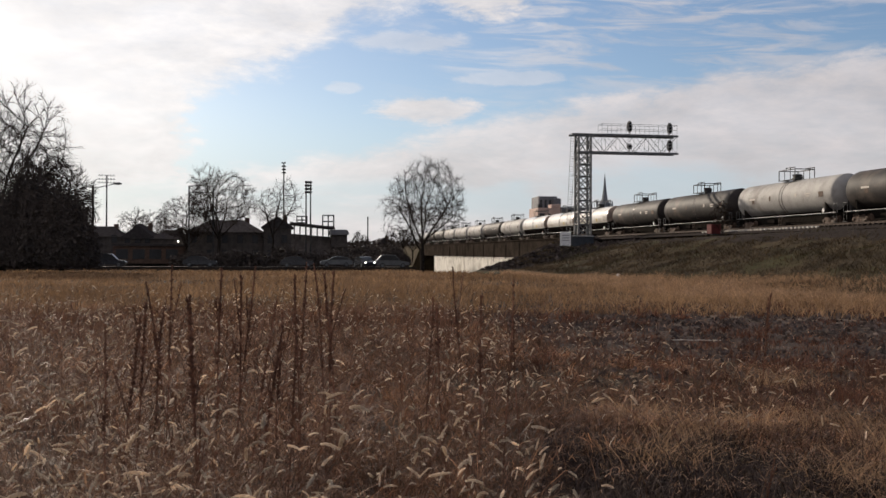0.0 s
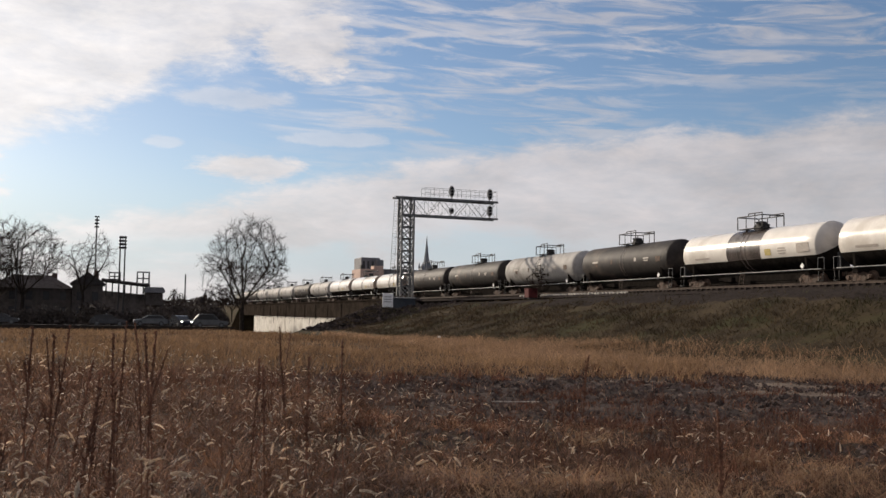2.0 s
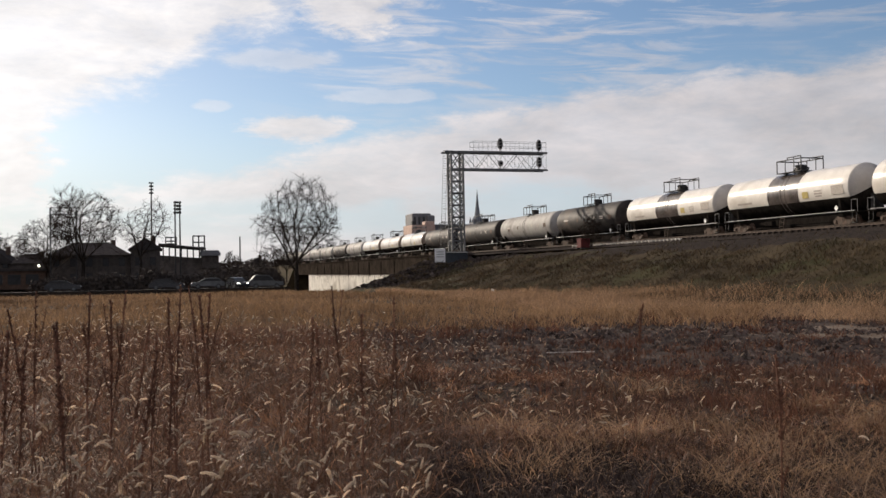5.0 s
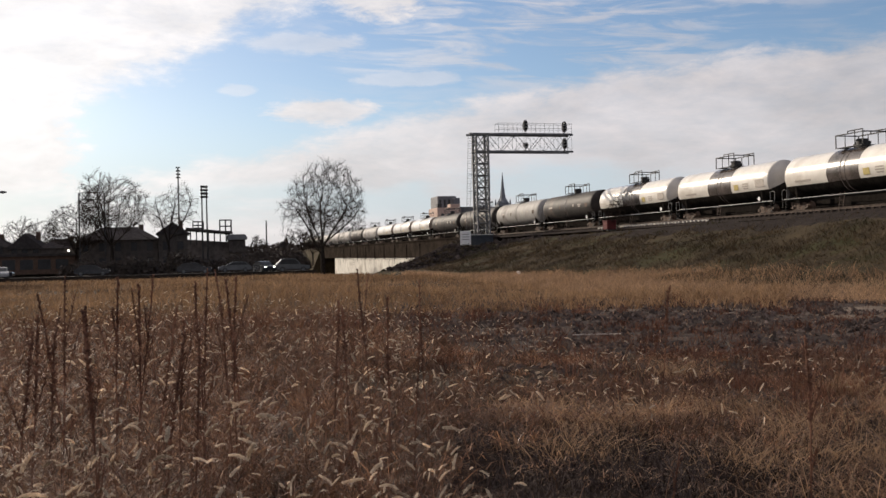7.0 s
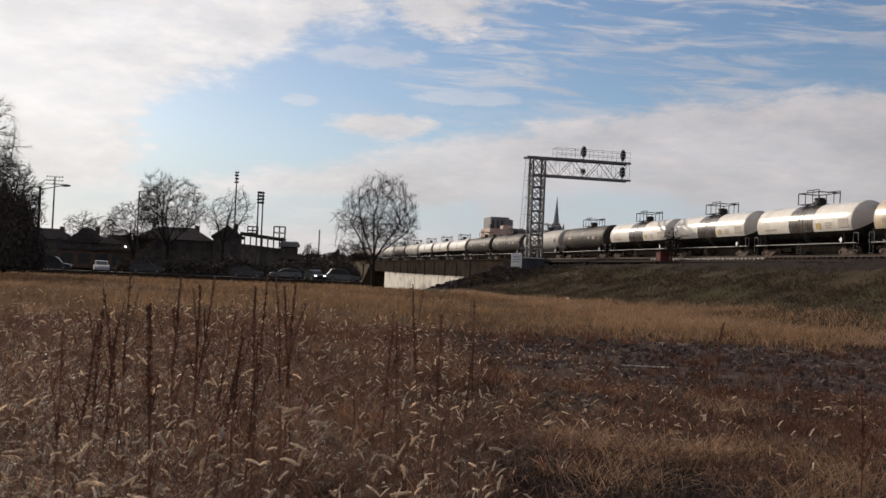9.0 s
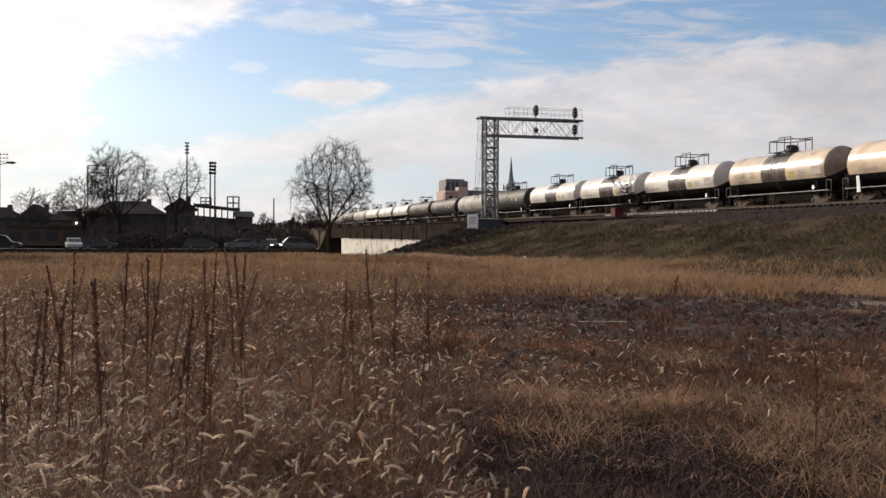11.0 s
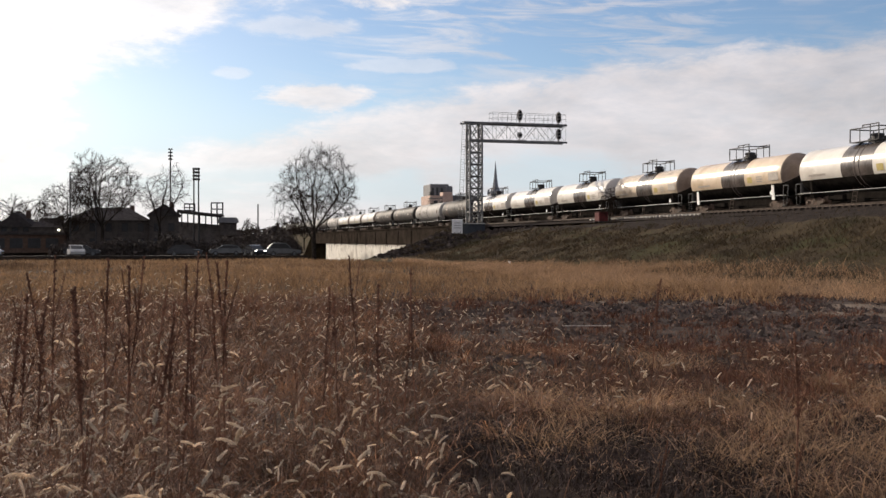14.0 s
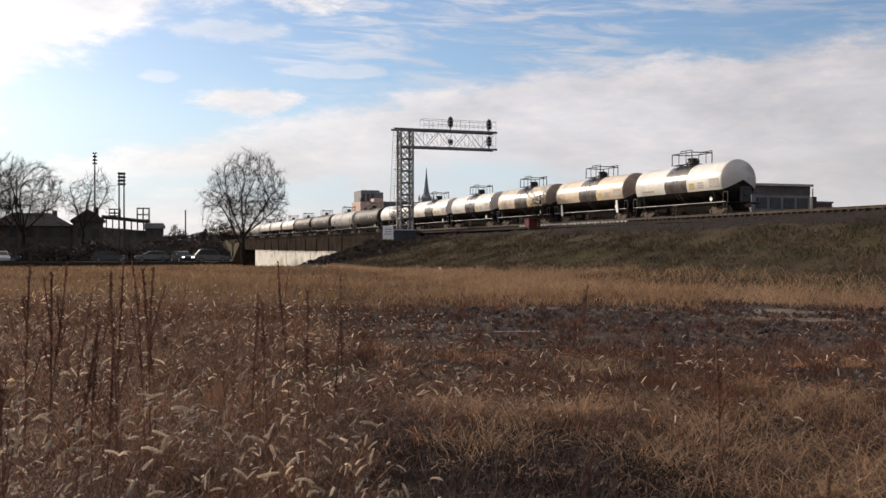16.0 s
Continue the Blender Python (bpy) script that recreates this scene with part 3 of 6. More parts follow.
def railing_mesh(bm, lx, ly, h):
    pts = [(-lx, -ly), (lx, -ly), (lx, ly), (-lx, ly)]
    for i, (x, y) in enumerate(pts):
        rod(bm, (x, y, 0), (x, y, h), 0.042)
        x2, y2 = pts[(i + 1) % 4]
        rod(bm, (x, y, h), (x2, y2, h), 0.042)
    for x in (-lx, lx):
        for y in (-ly * 0.42, ly * 0.30):
            rod(bm, (x, y, 0), (x, y, h), 0.032)
        for y in (-ly, -ly * 0.42, ly * 0.1):
            rod(bm, (x, y, h), (x, y, h + 0.17), 0.036)
        rod(bm, (x, -ly, h + 0.17), (x, ly * 0.1, h + 0.17), 0.040)
    return bm


def ladder_mesh(bm, z0, z1, w=0.22):
    for y in (-w, w):
        rod(bm, (0, y, z0), (0, y, z1), 0.02)
    z = z0 + 0.15
    while z < z1:
        rod(bm, (0, -w, z), (0, w, z), 0.016)
        z += 0.30
    return bm


def truck(car, y):
    t = part("truck", shared("truck_bolster", lambda b: box(box(b, -0.95, 0.95, -0.22, 0.22, -0.10, 0.16, 0.03), -0.4, 0.4, -0.4, 0.4, 0.16, 0.26, 0.02), M["black_under"]), None, car, at=pose(0, y, 0.52))
    for s in (-1, 1):
        part("side_frame", shared("side_frame", side_frame_mesh, M["rust"]), None, t, at=pose(s * 1.0, 0, 0.0))
    wheels = []
    for d in (-0.89, 0.89):
        w = part("wheelset", shared("wheelset", wheelset_mesh, M["rust"]), None, t, at=pose(0, d, -0.06))
        wheels.append((w, d))
    return wheels


SCHEMES = {
    "white": ("white_tank", "white tank car with a black centre band and black underside", True),
    "cream": ("cream_tank", "cream tank car with a black centre band and black underside", True),
    "dirty": ("dirty_tank", "cream tank car stained and painted over round its middle", True),
    "black": ("black_tank", "black tank car dulled by brown road dirt", False),
    "grey": ("grey_tank", "pale grey tank car with rust-streaked sides", False),
    "plain": ("white_tank", "plain white tank car with a dark underside", True),
}


def tank_car(scheme, length, last=False, posts=False):
    """One tank car; y = 0 is its middle, z = 0 the rail head."""
    paint, label, banded = SCHEMES[scheme]
    car = thing("tank_car", label, "tank car", group="tank train")
    key = f"{scheme}/{length:.1f}"
    band = "band" if scheme != "plain" else "white_tank"
    part("tank", shared("tank/" + key + ("/last" if last else ""), lambda b: tank_body(b, length - 1.2, banded), [M[paint], M[band], M["black_under"], M["pale_head" if last or scheme == "white" else "tank_head"]], True), None, car)
    half = (length - 1.2) / 2
    # centre sill, bolsters and running gear
    part("centre_sill", shared(f"centre_sill/{length:.1f}", lambda b: box(b, -0.36, 0.36, -half - 0.25, half + 0.25, 0.56, 1.20, 0.02), M["black_under"]), None, car)
    part("brake_rigging", shared(f"brake_rigging/{length:.1f}", lambda b: box(box(box(b, -0.28, 0.28, -half + 3.1, half - 3.1, 0.20, 0.55, 0.03), -0.9, -0.8, -half + 3.4, half - 3.4, 0.40, 0.50), -1.3, 1.3, -0.5, 0.5, 0.30, 0.60, 0.05), M["black_under"]), None, car)
    part("hand_brake", shared("hand_brake", lambda b: spun(box(b, -0.4, 0.4, -0.2, 0.2, 1.1, 2.3, 0.05), [(-0.34, 0.30), (-0.34, 0.36), (-0.28, 0.36), (-0.28, 0.30)], 16, centre=(0, 0, 1.9)), M["dark_steel"]), None, car, at=pose(0, -half - 0.25, 0))
    for s in (-1, 1):
        part("bolster", shared("bolster", lambda b: prism(prism(b, [(-1.35, 1.02), (1.35, 1.02), (1.45, 2.05), (1.1, 1.68), (0.55, 1.34), (0, 1.25), (-0.55, 1.34), (-1.1, 1.68), (-1.45, 2.05)], "y", -0.10, 0.10),
                                                          [(-1.3, 0.80), (1.3, 0.80), (1.35, 1.02), (-1.35, 1.02)], "y", -0.24, 0.24), M["black_under"]), None, car, at=pose(0, s * (half - 1.75), 0))
        part("end_platform", shared("end_platform", lambda b: box(b, -1.45, 1.45, -0.45, 0.45, 1.02, 1.10, 0.01), M["black_under"]), None, car, at=pose(0, s * (half - 0.30), 0))
        part("coupler", shared("coupler", lambda b: box(box(b, -0.10, 0.10, -0.5, 0.35, 0.74, 0.96, 0.02), -0.17, 0.17, 0.2, 0.5, 0.70, 1.0, 0.04), M["rust"]), None, car, at=pose(0, s * (half + 0.30), 0, 0, 0, 0 if s > 0 else 180))
        for side in (-1, 1):
            part("running_rail", shared(f"running_rail/{length:.1f}", lambda b: rod(b, (0, -half + 0.2, 0), (0, half - 0.2, 0), 0.038, n=8), M["steel"]), None, car, at=pose(side * 1.43, 0, 1.16)) if s > 0 else None
            part("grab_iron", shared("grab_iron", lambda b: rod(rod(rod(b, (0, -0.3, 0), (0, -0.3, 0.8), 0.02), (0, 0.3, 0), (0, 0.3, 0.8), 0.02), (0, -0.3, 0.8), (0, 0.3, 0.8), 0.02), M["steel"]), None, car, at=pose(side * 1.42, s * (half - 0.25), 1.1))
            part("sill_step", shared("sill_step", lambda b: box(box(box(b, -0.02, 0.02, -0.22, -0.19, 0.35, 1.02), -0.02, 0.02, 0.19, 0.22, 0.35, 1.02), -0.10, 0.10, -0.22, 0.22, 0.35, 0.38), M["dark_steel"]), None, car, at=pose(side * 1.43, s * (half - 0.25), 0))
    # dome fittings and platform
    top = TANK_Z + TANK_R
    part("manway", shared("manway", lambda b: spun(b, [(-0.12, 0.38), (0.42, 0.38), (0.42, 0.44), (0.52, 0.44), (0.56, 0.36), (0.60, 0.1)], 16, along="z"), M["dark_steel"]), None, car, at=pose(0, -0.15, top))
    for y, r, h in ((0.55, 0.10, 0.42), (0.80, 0.08, 0.30), (-0.75, 0.09, 0.35)):
        part("valve", shared(f"valve/{r}", lambda b: spun(b, [(-0.05, r), (h * 0.7, r), (h * 0.7, r * 1.5), (h, r * 1.3)], 10, along="z"), M["dark_steel"]), None, car, at=pose(0.12, y, top))
    part("top_platform", shared("top_platform", lambda b: box(box(box(box(b, -1.05, -0.55, -1.45, 1.45, 0.02, 0.06), 0.55, 1.05, -1.45, 1.45, 0.02, 0.06), -0.55, 0.55, -1.45, -1.0, 0.02, 0.06), -0.55, 0.55, 1.0, 1.45, 0.02, 0.06), M["dark_steel"]), None, car, at=pose(0, 0, top - 0.02))
    part("railing", shared("railing", lambda b: railing_mesh(b, 0.95, 1.45, 0.92), M["dark_steel"]), None, car, at=pose(0, 0, top + 0.02))
    for side in (-1, 1):
        if side > 0:
            part("ladder", shared("ladder", lambda b: ladder_mesh(b, 0.55, TANK_Z + 1.3), M["dark_steel"]), None, car, at=pose(side * 1.68, 0, 0))
        else:
            part("ladder", shared("step_ladder", lambda b: ladder_mesh(b, 0.30, 1.35, 0.24), M["rust"]), None, car, at=pose(side * 1.55, 0.3, 0, 0, 8, 0))
        for yy in (-0.24, 0.24):
            if side > 0:
                part("strap", shared("strap", lambda b: spun(b, [(-0.05, TANK_R - 0.01), (-0.05, TANK_R + 0.016), (0.05, TANK_R + 0.016), (0.05, TANK_R - 0.01)], 40, centre=(0, 0, TANK_Z)), M["band"], True), None, car, at=pose(0, yy, 0))
        if posts:
            for e in (-1, 1):
                part("bolster_plate", shared("bolster_plate", lambda b: prism(b, [(-0.22, 0.86), (0.16, 0.86), (0.26, 2.0), (-0.02, 2.0)], "x", -0.02, 0.02), M["white"]), None, car, "white painted bolster plate", at=pose(side * 1.48, e * (half - 1.75), 0))
        # lettering bars, label and data panel, standing just off the paint
        def on(yy, zz, w, h, mat, nm):
            x = math.sqrt(max(0.1, (TANK_R + 0.006) ** 2 - zz * zz))
            tilt = math.degrees(math.asin(zz / TANK_R))
            part(nm, shared(f"{nm}/{w}/{h}", lambda b: box(b, -0.006, 0.006, -w / 2, w / 2, -h / 2, h / 2), mat), None, car, at=pose(side * (x + 0.004), yy * side, TANK_Z + zz, 0, -side * tilt, 0))
        if banded:
            on(-half * 0.62, -0.42, 1.9, 0.15, M["faded_ink"], "lettering_bar")
            on(half * 0.34, -0.30, 0.66, 0.46, M["yellow"], "yellow_label")
            on(half * 0.52, -0.10, 0.8, 0.10, M["faded_ink"], "lettering_bar")
            on(half * 0.52, -0.28, 0.9, 0.10, M["faded_ink"], "lettering_bar")
            on(half * 0.52, -0.46, 0.7, 0.10, M["faded_ink"], "lettering_bar")
            on(half * 0.78, -0.16, 1.25, 0.62, M["faded_ink"], "grey_data_panel")
        else:
            on(-half * 0.60, 0.10, 1.1, 0.16, M["faded_ink"], "lettering_bar")
            on(-half * 0.58, -0.18, 0.5, 0.34, M["rust"], "rust_patch")
            on(-half * 0.22, 0.02, 0.28, 0.42, M["rust"], "rust_patch")
            on(half * 0.30, 0.06, 0.34, 0.30, M["faded_ink"], "lettering_bar")
            on(half * 0.52, 0.10, 0.9, 0.11, M["faded_ink"], "lettering_bar")
            on(half * 0.52, -0.10, 0.7, 0.11, M["faded_ink"], "lettering_bar")
            on(half * 0.76, -0.05, 0.75, 0.45, M["rust"], "rust_patch")
        part("placard", shared("placard", lambda b: box(b, -0.01, 0.01, -0.15, 0.15, -0.15, 0.15), M["white"]), None, car, at=pose(side * 1.49, side * (half - 2.0), 1.42, 45, 0, 0))
    part("brake_cylinder", shared("brake_cylinder", lambda b: rod(box(b, -1.2, -0.8, -0.5, 0.5, 0.55, 0.95, 0.05), (-0.7, 0.5, 0.75), (-0.7, 1.6, 0.75), 0.16, n=10), M["black_under"]), None, car, at=pose(0, 2.4, 0))
    part("outlet_valve", shared("outlet_valve", lambda b: spun(b, [(0.45, 0.12), (0.55, 0.2), (0.75, 0.2), (0.8, 0.14), (1.25, 0.3)], 10, along="z"), M["black_under"]), None, car)
    wheels = truck(car, half - 1.75) + truck(car, -half + 1.75)
    return car, wheels


SPEED = 6.43
# distance of each tank's front shoulder along the line at the start, and its colours
TRAIN = ((-26.1, "white"), (-10.2, "cream"), (5.5, "dirty"), (21.7, "white"), (38.6, "white"), (56.4, "white"), (74.0, "black"), (93.3, "grey"), (112.8, "black"), (131.7, "black"), (148.8, "plain"), (166.2, "plain"), (184.1, "plain"), (203.4, "grey"), (222.7, "black"), (241.7, "grey"), (260.1, "grey"), (278.1, "grey"), (295.9, "black"), (313.8, "black"), (331.6, "white"))
TRAIN_CARS = []
for i, (front, scheme) in enumerate(TRAIN):
    length = 14.9 if i == 0 else front - TRAIN[i - 1][0]
    length = round(length * 2) / 2
    car, wheels = tank_car(scheme, length, i == 0, i == 1)
    TRAIN_CARS.append((car, wheels, front - length / 2 + 1.25))


# ---- signal gantry ----
def signal_gantry():
    g = thing("signal_gantry", "galvanised lattice signal gantry with an arm over both tracks", "signal gantry", pose(35.1, 114.0, FORM_Z - 0.15))
    w, h = 0.74, 12.45
    for sx in (-w, w):
        for sy in (-w, w):
            part("leg", shared("leg", lambda b: box(b, -0.10, 0.10, -0.10, 0.10, 0, h), M["steel"]), None, g, at=pose(sx, sy, 0))
    top, low, end = h - 0.12, h - 2.20, 11.45
    levels = [0.25 + k * (low - 0.25) / 7 for k in range(8)] + [top]
    for z0, z1 in zip(levels, levels[1:]):
        for ax in (0, 1):
            for s in (-w, w):
                def p(u, z):
                    return (u, s, z) if ax == 0 else (s, u, z)
                for a, b, r in ((p(-w, z0), p(w, z1), 0.062), (p(w, z0), p(-w, z1), 0.062), (p(-w, z1), p(w, z1), 0.078)):
                    part("brace", rod(BM(), a, b, r, n=4), M["steel"], g)
    for z in (top, low):
        for y in (-0.7, 0.7):
            part("arm_chord", box(BM(), -0.9 if z == low else -1.55, end + 0.15, y - 0.09, y + 0.09, z - 0.115, z + 0.115), M["steel"], g)
    nb = 6
    for k in range(nb):
        x0, x1 = w + k * (end - w) / nb, w + (k + 1) * (end - w) / nb
        for y in (-0.7, 0.7):
            a, b = (low, top) if k % 2 else (top, low)
            for p0, p1, r in (((x0, y, a), (x1, y, b), 0.032), ((x0, y, b), (x1, y, a), 0.018), ((x1, y, low), (x1, y, top), 0.018)):
                part("brace", rod(BM(), p0, p1, r, n=4), M["steel"], g)
        for z in (low, top):
            part("brace", rod(BM(), (x1, -0.7, z), (x1, 0.7, z), 0.03, n=4), M["steel"], g)
    part("walkway", box(BM(), 2.1, end, -0.7, 0.7, top + 0.12, top + 0.15), M["steel"], g)
    bm = BM()
    for y in (-0.73, 0.73):
        for z in (0.72, 1.32):
            rod(bm, (2.1, y, top + z), (end, y, top + z), 0.020, n=5)
        for k in range(9):
            u = 2.1 + k * (end - 2.1) / 8
            rod(bm, (u, y, top), (u, y, top + 1.32), 0.018, n=5)
    for u in (2.1, end):
        rod(bm, (u, -0.73, top + 1.32), (u, 0.73, top + 1.32), 0.02, n=5)
    part("walkway_railing", bm, M["steel"], g)
    part("ladder", ladder_mesh(BM(), 0.0, h + 0.1, 0.24), M["steel"], g, at=pose(-1.85, -0.2, 0, 0, 2.6, 0) @ pose(0, 0, 0, 0, 0, 65))
    for k in range(6):
        z = 1.5 + 2.0 * k
        part("ladder_bracket", rod(BM(), (-1.85 + 0.045 * z, -0.2, z), (-w, -0.2, z), 0.028, n=4), M["steel"], g)

    def head(x, z, tall=True):
        hgt = 0.70 if tall else 0.36
        hd = part("signal_head", shared(f"signal_head/{hgt}", lambda b: prism(b, [(0.36 * math.sin(math.tau * i / 20), hgt * math.cos(math.tau * i / 20)) for i in range(20)], "y", -0.03, 0.03), M["grey_tank"]), None, g, "grey oval signal head with hooded lenses", at=pose(x, -1.0, z))
        for zz in ((-0.38, 0.0, 0.38) if tall else (0.0,)):
            part("lens_hood", shared("lens_hood", lambda b: spun(b, [(0, 0.15), (-0.25, 0.15), (-0.25, 0.13), (-0.02, 0.13)], 12), M["lens"]), None, hd, at=pose(0, -0.03, zz))
        rod_m = shared(f"mast/{hgt}", lambda b: rod(b, (0, 0.15, -hgt - 0.3), (0, 0.15, hgt), 0.06), M["steel"])
        part("mast", rod_m, None, g, at=pose(x, -1.0, z))
    head(5.4, top + 1.0), head(10.4, top + 0.9), head(10.4, low + 0.93), head(5.4, low + 0.72, False)


signal_gantry()

cab = thing("signal_cabinet", "blue-grey steel signal cabinet at the gantry's foot", "cabinet", pose(33.3, 109.5, 2.0))
part("body", box(BM(), -1.2, 1.5, -0.7, 0.7, 0, 1.5, 0.03), M["blue_box"], cab)
part("roof", prism(BM(), [(-0.8, 1.5), (0.8, 1.5), (0.8, 1.55), (0, 1.68), (-0.8, 1.55)], "x", -1.3, 1.6), M["blue_box"], cab)
for x in (-0.45, 0.75):
    part("door", box(BM(), x - 0.55, x + 0.55, -0.73, -0.70, 0.1, 1.4, 0.01), M["blue_box"], cab)
sg = thing("notice_board", "white notice board with faded unreadable lines on a post", "sign", pose(31.4, 108.5, 2.3))
part("board", box(BM(), -0.62, 0.62, -0.03, 0.03, 0.15, 1.75, 0.01), M["white"], sg)
part("post", rod(BM(), (0, 0.06, -1.0), (0, 0.06, 1.7), 0.05), M["steel"], sg)
for k in range(3):
    part("lettering_bar", box(BM(), -0.42, 0.42, -0.04, -0.032, 1.30 - 0.28 * k, 1.40 - 0.28 * k), M["grey_tank"], sg)

# ---- bridge over the road ----
br = thing("railway_bridge", "dark girder railway bridge with a stained parapet", "bridge", kind="structure")
part("deck", box(BM(), 36.2, 52, 124, 262, RAIL_Z - 0.75, RAIL_Z - 0.40), M["dark_concrete"], br)
part("girder", box(BM(), 36.0, 36.5, 124, 262, 1.0, RAIL_Z - 0.42), M["dark_concrete"], br)
part("parapet_cap", box(BM(), 35.85, 36.65, 124, 262, RAIL_Z - 0.42, RAIL_Z - 0.25), M["dark_concrete"], br)
rib = mesh_of(box(BM(), 35.88, 36.0, -0.18, 0.18, 0.75, 3.2), "rib", M["dark_concrete"])
for k in range(9):
    part("rib", rib, None, br, at=pose(0, 150 + 9.3 * k, 0))
fb = part("far_embankment", prism(BM(), [(33, -4), (36, RAIL_Z - 0.5), (54, RAIL_Z - 0.5), (62, -4)], "y", 262, 760), M["bank"])
tagged(fb, "brown earth embankment beyond the bridge", "embankment", kind="structure")
wl = thing("abutment_wall", "sunlit pale concrete wall under the bridge, streaked with dirt and painted shadow marks", "wall", kind="structure")
for k in range(15):
    part("panel", box(BM(), 36.1, 36.7, 141 + 6.5 * k, 141 + 6.5 * k + 6.46, -3.4, 0.98), M["concrete"], wl)

# shadow blobs under the girder's edge, laid on as dark marks and longer streaks
shadow_mark = [mesh_of(prism(BM(), [(-0.16, 0), (0.16, 0), (0.05, -h), (-0.04, -h * 0.9)], "x", -0.012, 0.012), "drip_stain", M["dark_concrete"]) for h in (0.35, 0.6, 0.9, 1.6)]
for k in range(62):
    part("drip_stain", shadow_mark[0 if k % 3 else (k * 7) % 4], None, wl, at=pose(36.085, 141.6 + 1.55 * k, 0.985))


# ---- bare trees ----
def tube_mesh(name, segs, mats, sides=(5, 3)):
    """Tapered tubes from (a, b, ra, rb, level) pieces, each level its own material slot."""
    vs, fs, mi = [], [], []
    for a, b, ra, rb, lev in segs:
        d = (b - a).normalized()
        u = d.orthogonal().normalized()
        v = d.cross(u)
        n = sides[0] if lev == 0 else sides[1]
        k = len(vs)
        for p, r in ((a, ra), (b, rb)):
            for i in range(n):
                an = math.tau * i / n
                vs.append(p + u * (r * math.cos(an)) + v * (r * math.sin(an)))
        for i in range(n):
            j = (i + 1) % n
            fs.append((k + i, k + j, k + n + j, k + n + i))
    me = bpy.data.meshes.new(name)
    me.from_pydata([tuple(p) for p in vs], [], fs)
    me.materials.append(mats)
    me.shade_smooth()
    return me


def bare_tree(at, height, width, seed, label, trunk_r=0.32, fork=0.3, count=900, twig_r=0.012, name="bare_tree", lean=0.0, low=0.36, twigs_each=5, limbs=8):
    """Limbs that grow out from the trunk to fill a crown of the given width; trunk and limbs in one mesh, the crown of twigs in another."""
    rnd = random.Random(seed)
    mid, rx, up_r, down_r = height * (low + 0.20), width / 2, height * (0.80 - low), height * 0.22
    goals = []
    while len(goals) < count:
        v = Vector((rnd.uniform(-1, 1), rnd.uniform(-1, 1), rnd.uniform(-1, 1)))
        a = math.atan2(v.y, v.x)
        reach = 0.86 + 0.5 * noise.noise((math.cos(a) * 1.3, math.sin(a) * 1.3 + v.z, seed * 0.37))
        if v.length < reach and rnd.random() < 0.1 + 0.9 * v.length ** 1.5:
            z = mid + v.z * (up_r if v.z > 0 else down_r)
            vase = 0.62 + 0.38 * min(1.0, max(0.0, (z - height * fork) / (mid - height * fork)))
            v = v * vase
            goals.append(Vector((v.x * rx + lean * (z - height * fork) * 0.5, v.y * rx, min(z, height))))
    step_ = height * 0.024
    nodes, parent, kids = [Vector((0, 0, -0.3))], [-1], [0]

    def sprout(k, p):
        nodes.append(p), parent.append(k), kids.append(0)
        kids[k] += 1

    while nodes[-1].z < height * fork:
        sprout(len(nodes) - 1, nodes[-1] + Vector((rnd.gauss(0, 0.05) + lean * 0.1, rnd.gauss(0, 0.05), 1)) * step_)
    crotch, spin = len(nodes) - 1, rnd.uniform(0, math.tau)
    for k in range(limbs):
        a = spin + math.tau * k * 0.382 + rnd.uniform(-0.3, 0.3)
        tilt = radians(6 + 56 * (k / max(1, limbs - 1)) ** 0.8)
        d = Vector((math.sin(tilt) * math.cos(a), math.sin(tilt) * math.sin(a), math.cos(tilt)))
        n = max(1, crotch - rnd.randint(0, max(1, crotch // 3)))
        top_ = height * rnd.uniform(0.60, 0.86) - 0.16 * height * tilt
        while nodes[n].z < top_ and math.hypot(nodes[n].x, nodes[n].y) < rx * 0.88:
            sprout(n, nodes[n] + d * step_)
            n = len(nodes) - 1
            d = (d + Vector((rnd.gauss(0, 0.06), rnd.gauss(0, 0.06), 0.008))).normalized()
    for _ in range(70):
        tree = KDTree(len(nodes))
        for k, p in enumerate(nodes):
            tree.insert(p, k)
        tree.balance()
        pull, left_ = {}, []
        for q in goals:
            _, k, d = tree.find(q)
            if d < step_ * 1.5:
                continue
            left_.append(q)
            pull[k] = pull.get(k, Vector()) + (q - nodes[k]).normalized()
        goals = left_
        if not goals:
            break
        for k, v in pull.items():
            if kids[k] >= 3:
                continue
            old = (nodes[k] - nodes[parent[k]]).normalized() if parent[k] >= 0 else Vector((0, 0, 1))
            d = v.normalized() + old * 1.0 + Vector((rnd.gauss(0, 0.2), rnd.gauss(0, 0.2), 0.28 + rnd.gauss(0, 0.12)))
            sprout(k, nodes[k] + d.normalized() * step_)
    load = [0.0] * len(nodes)
    for k in range(len(nodes) - 1, 0, -1):
        load[k] = max(load[k], 1.0)
        load[parent[k]] += load[k]
    scale_r = (trunk_r - twig_r) / load[1] ** 0.56
    wood, twigs = [], []
    for k in range(1, len(nodes)):
        r1 = twig_r + scale_r * load[k] ** 0.56
        p = parent[k]
        r0 = min(twig_r + scale_r * load[p] ** 0.56, r1 * 1.25) if p else trunk_r * 1.35
        (wood if r1 > twig_r * 3.5 else twigs).append((nodes[p], nodes[k], r0, r1, 0 if r1 > twig_r * 3.5 else 1))
        if load[k] < 7:
            d = (nodes[k] - nodes[p]).normalized()
            for _ in range(twigs_each if kids[k] == 0 else twigs_each // 2):
                q, e = nodes[k], d
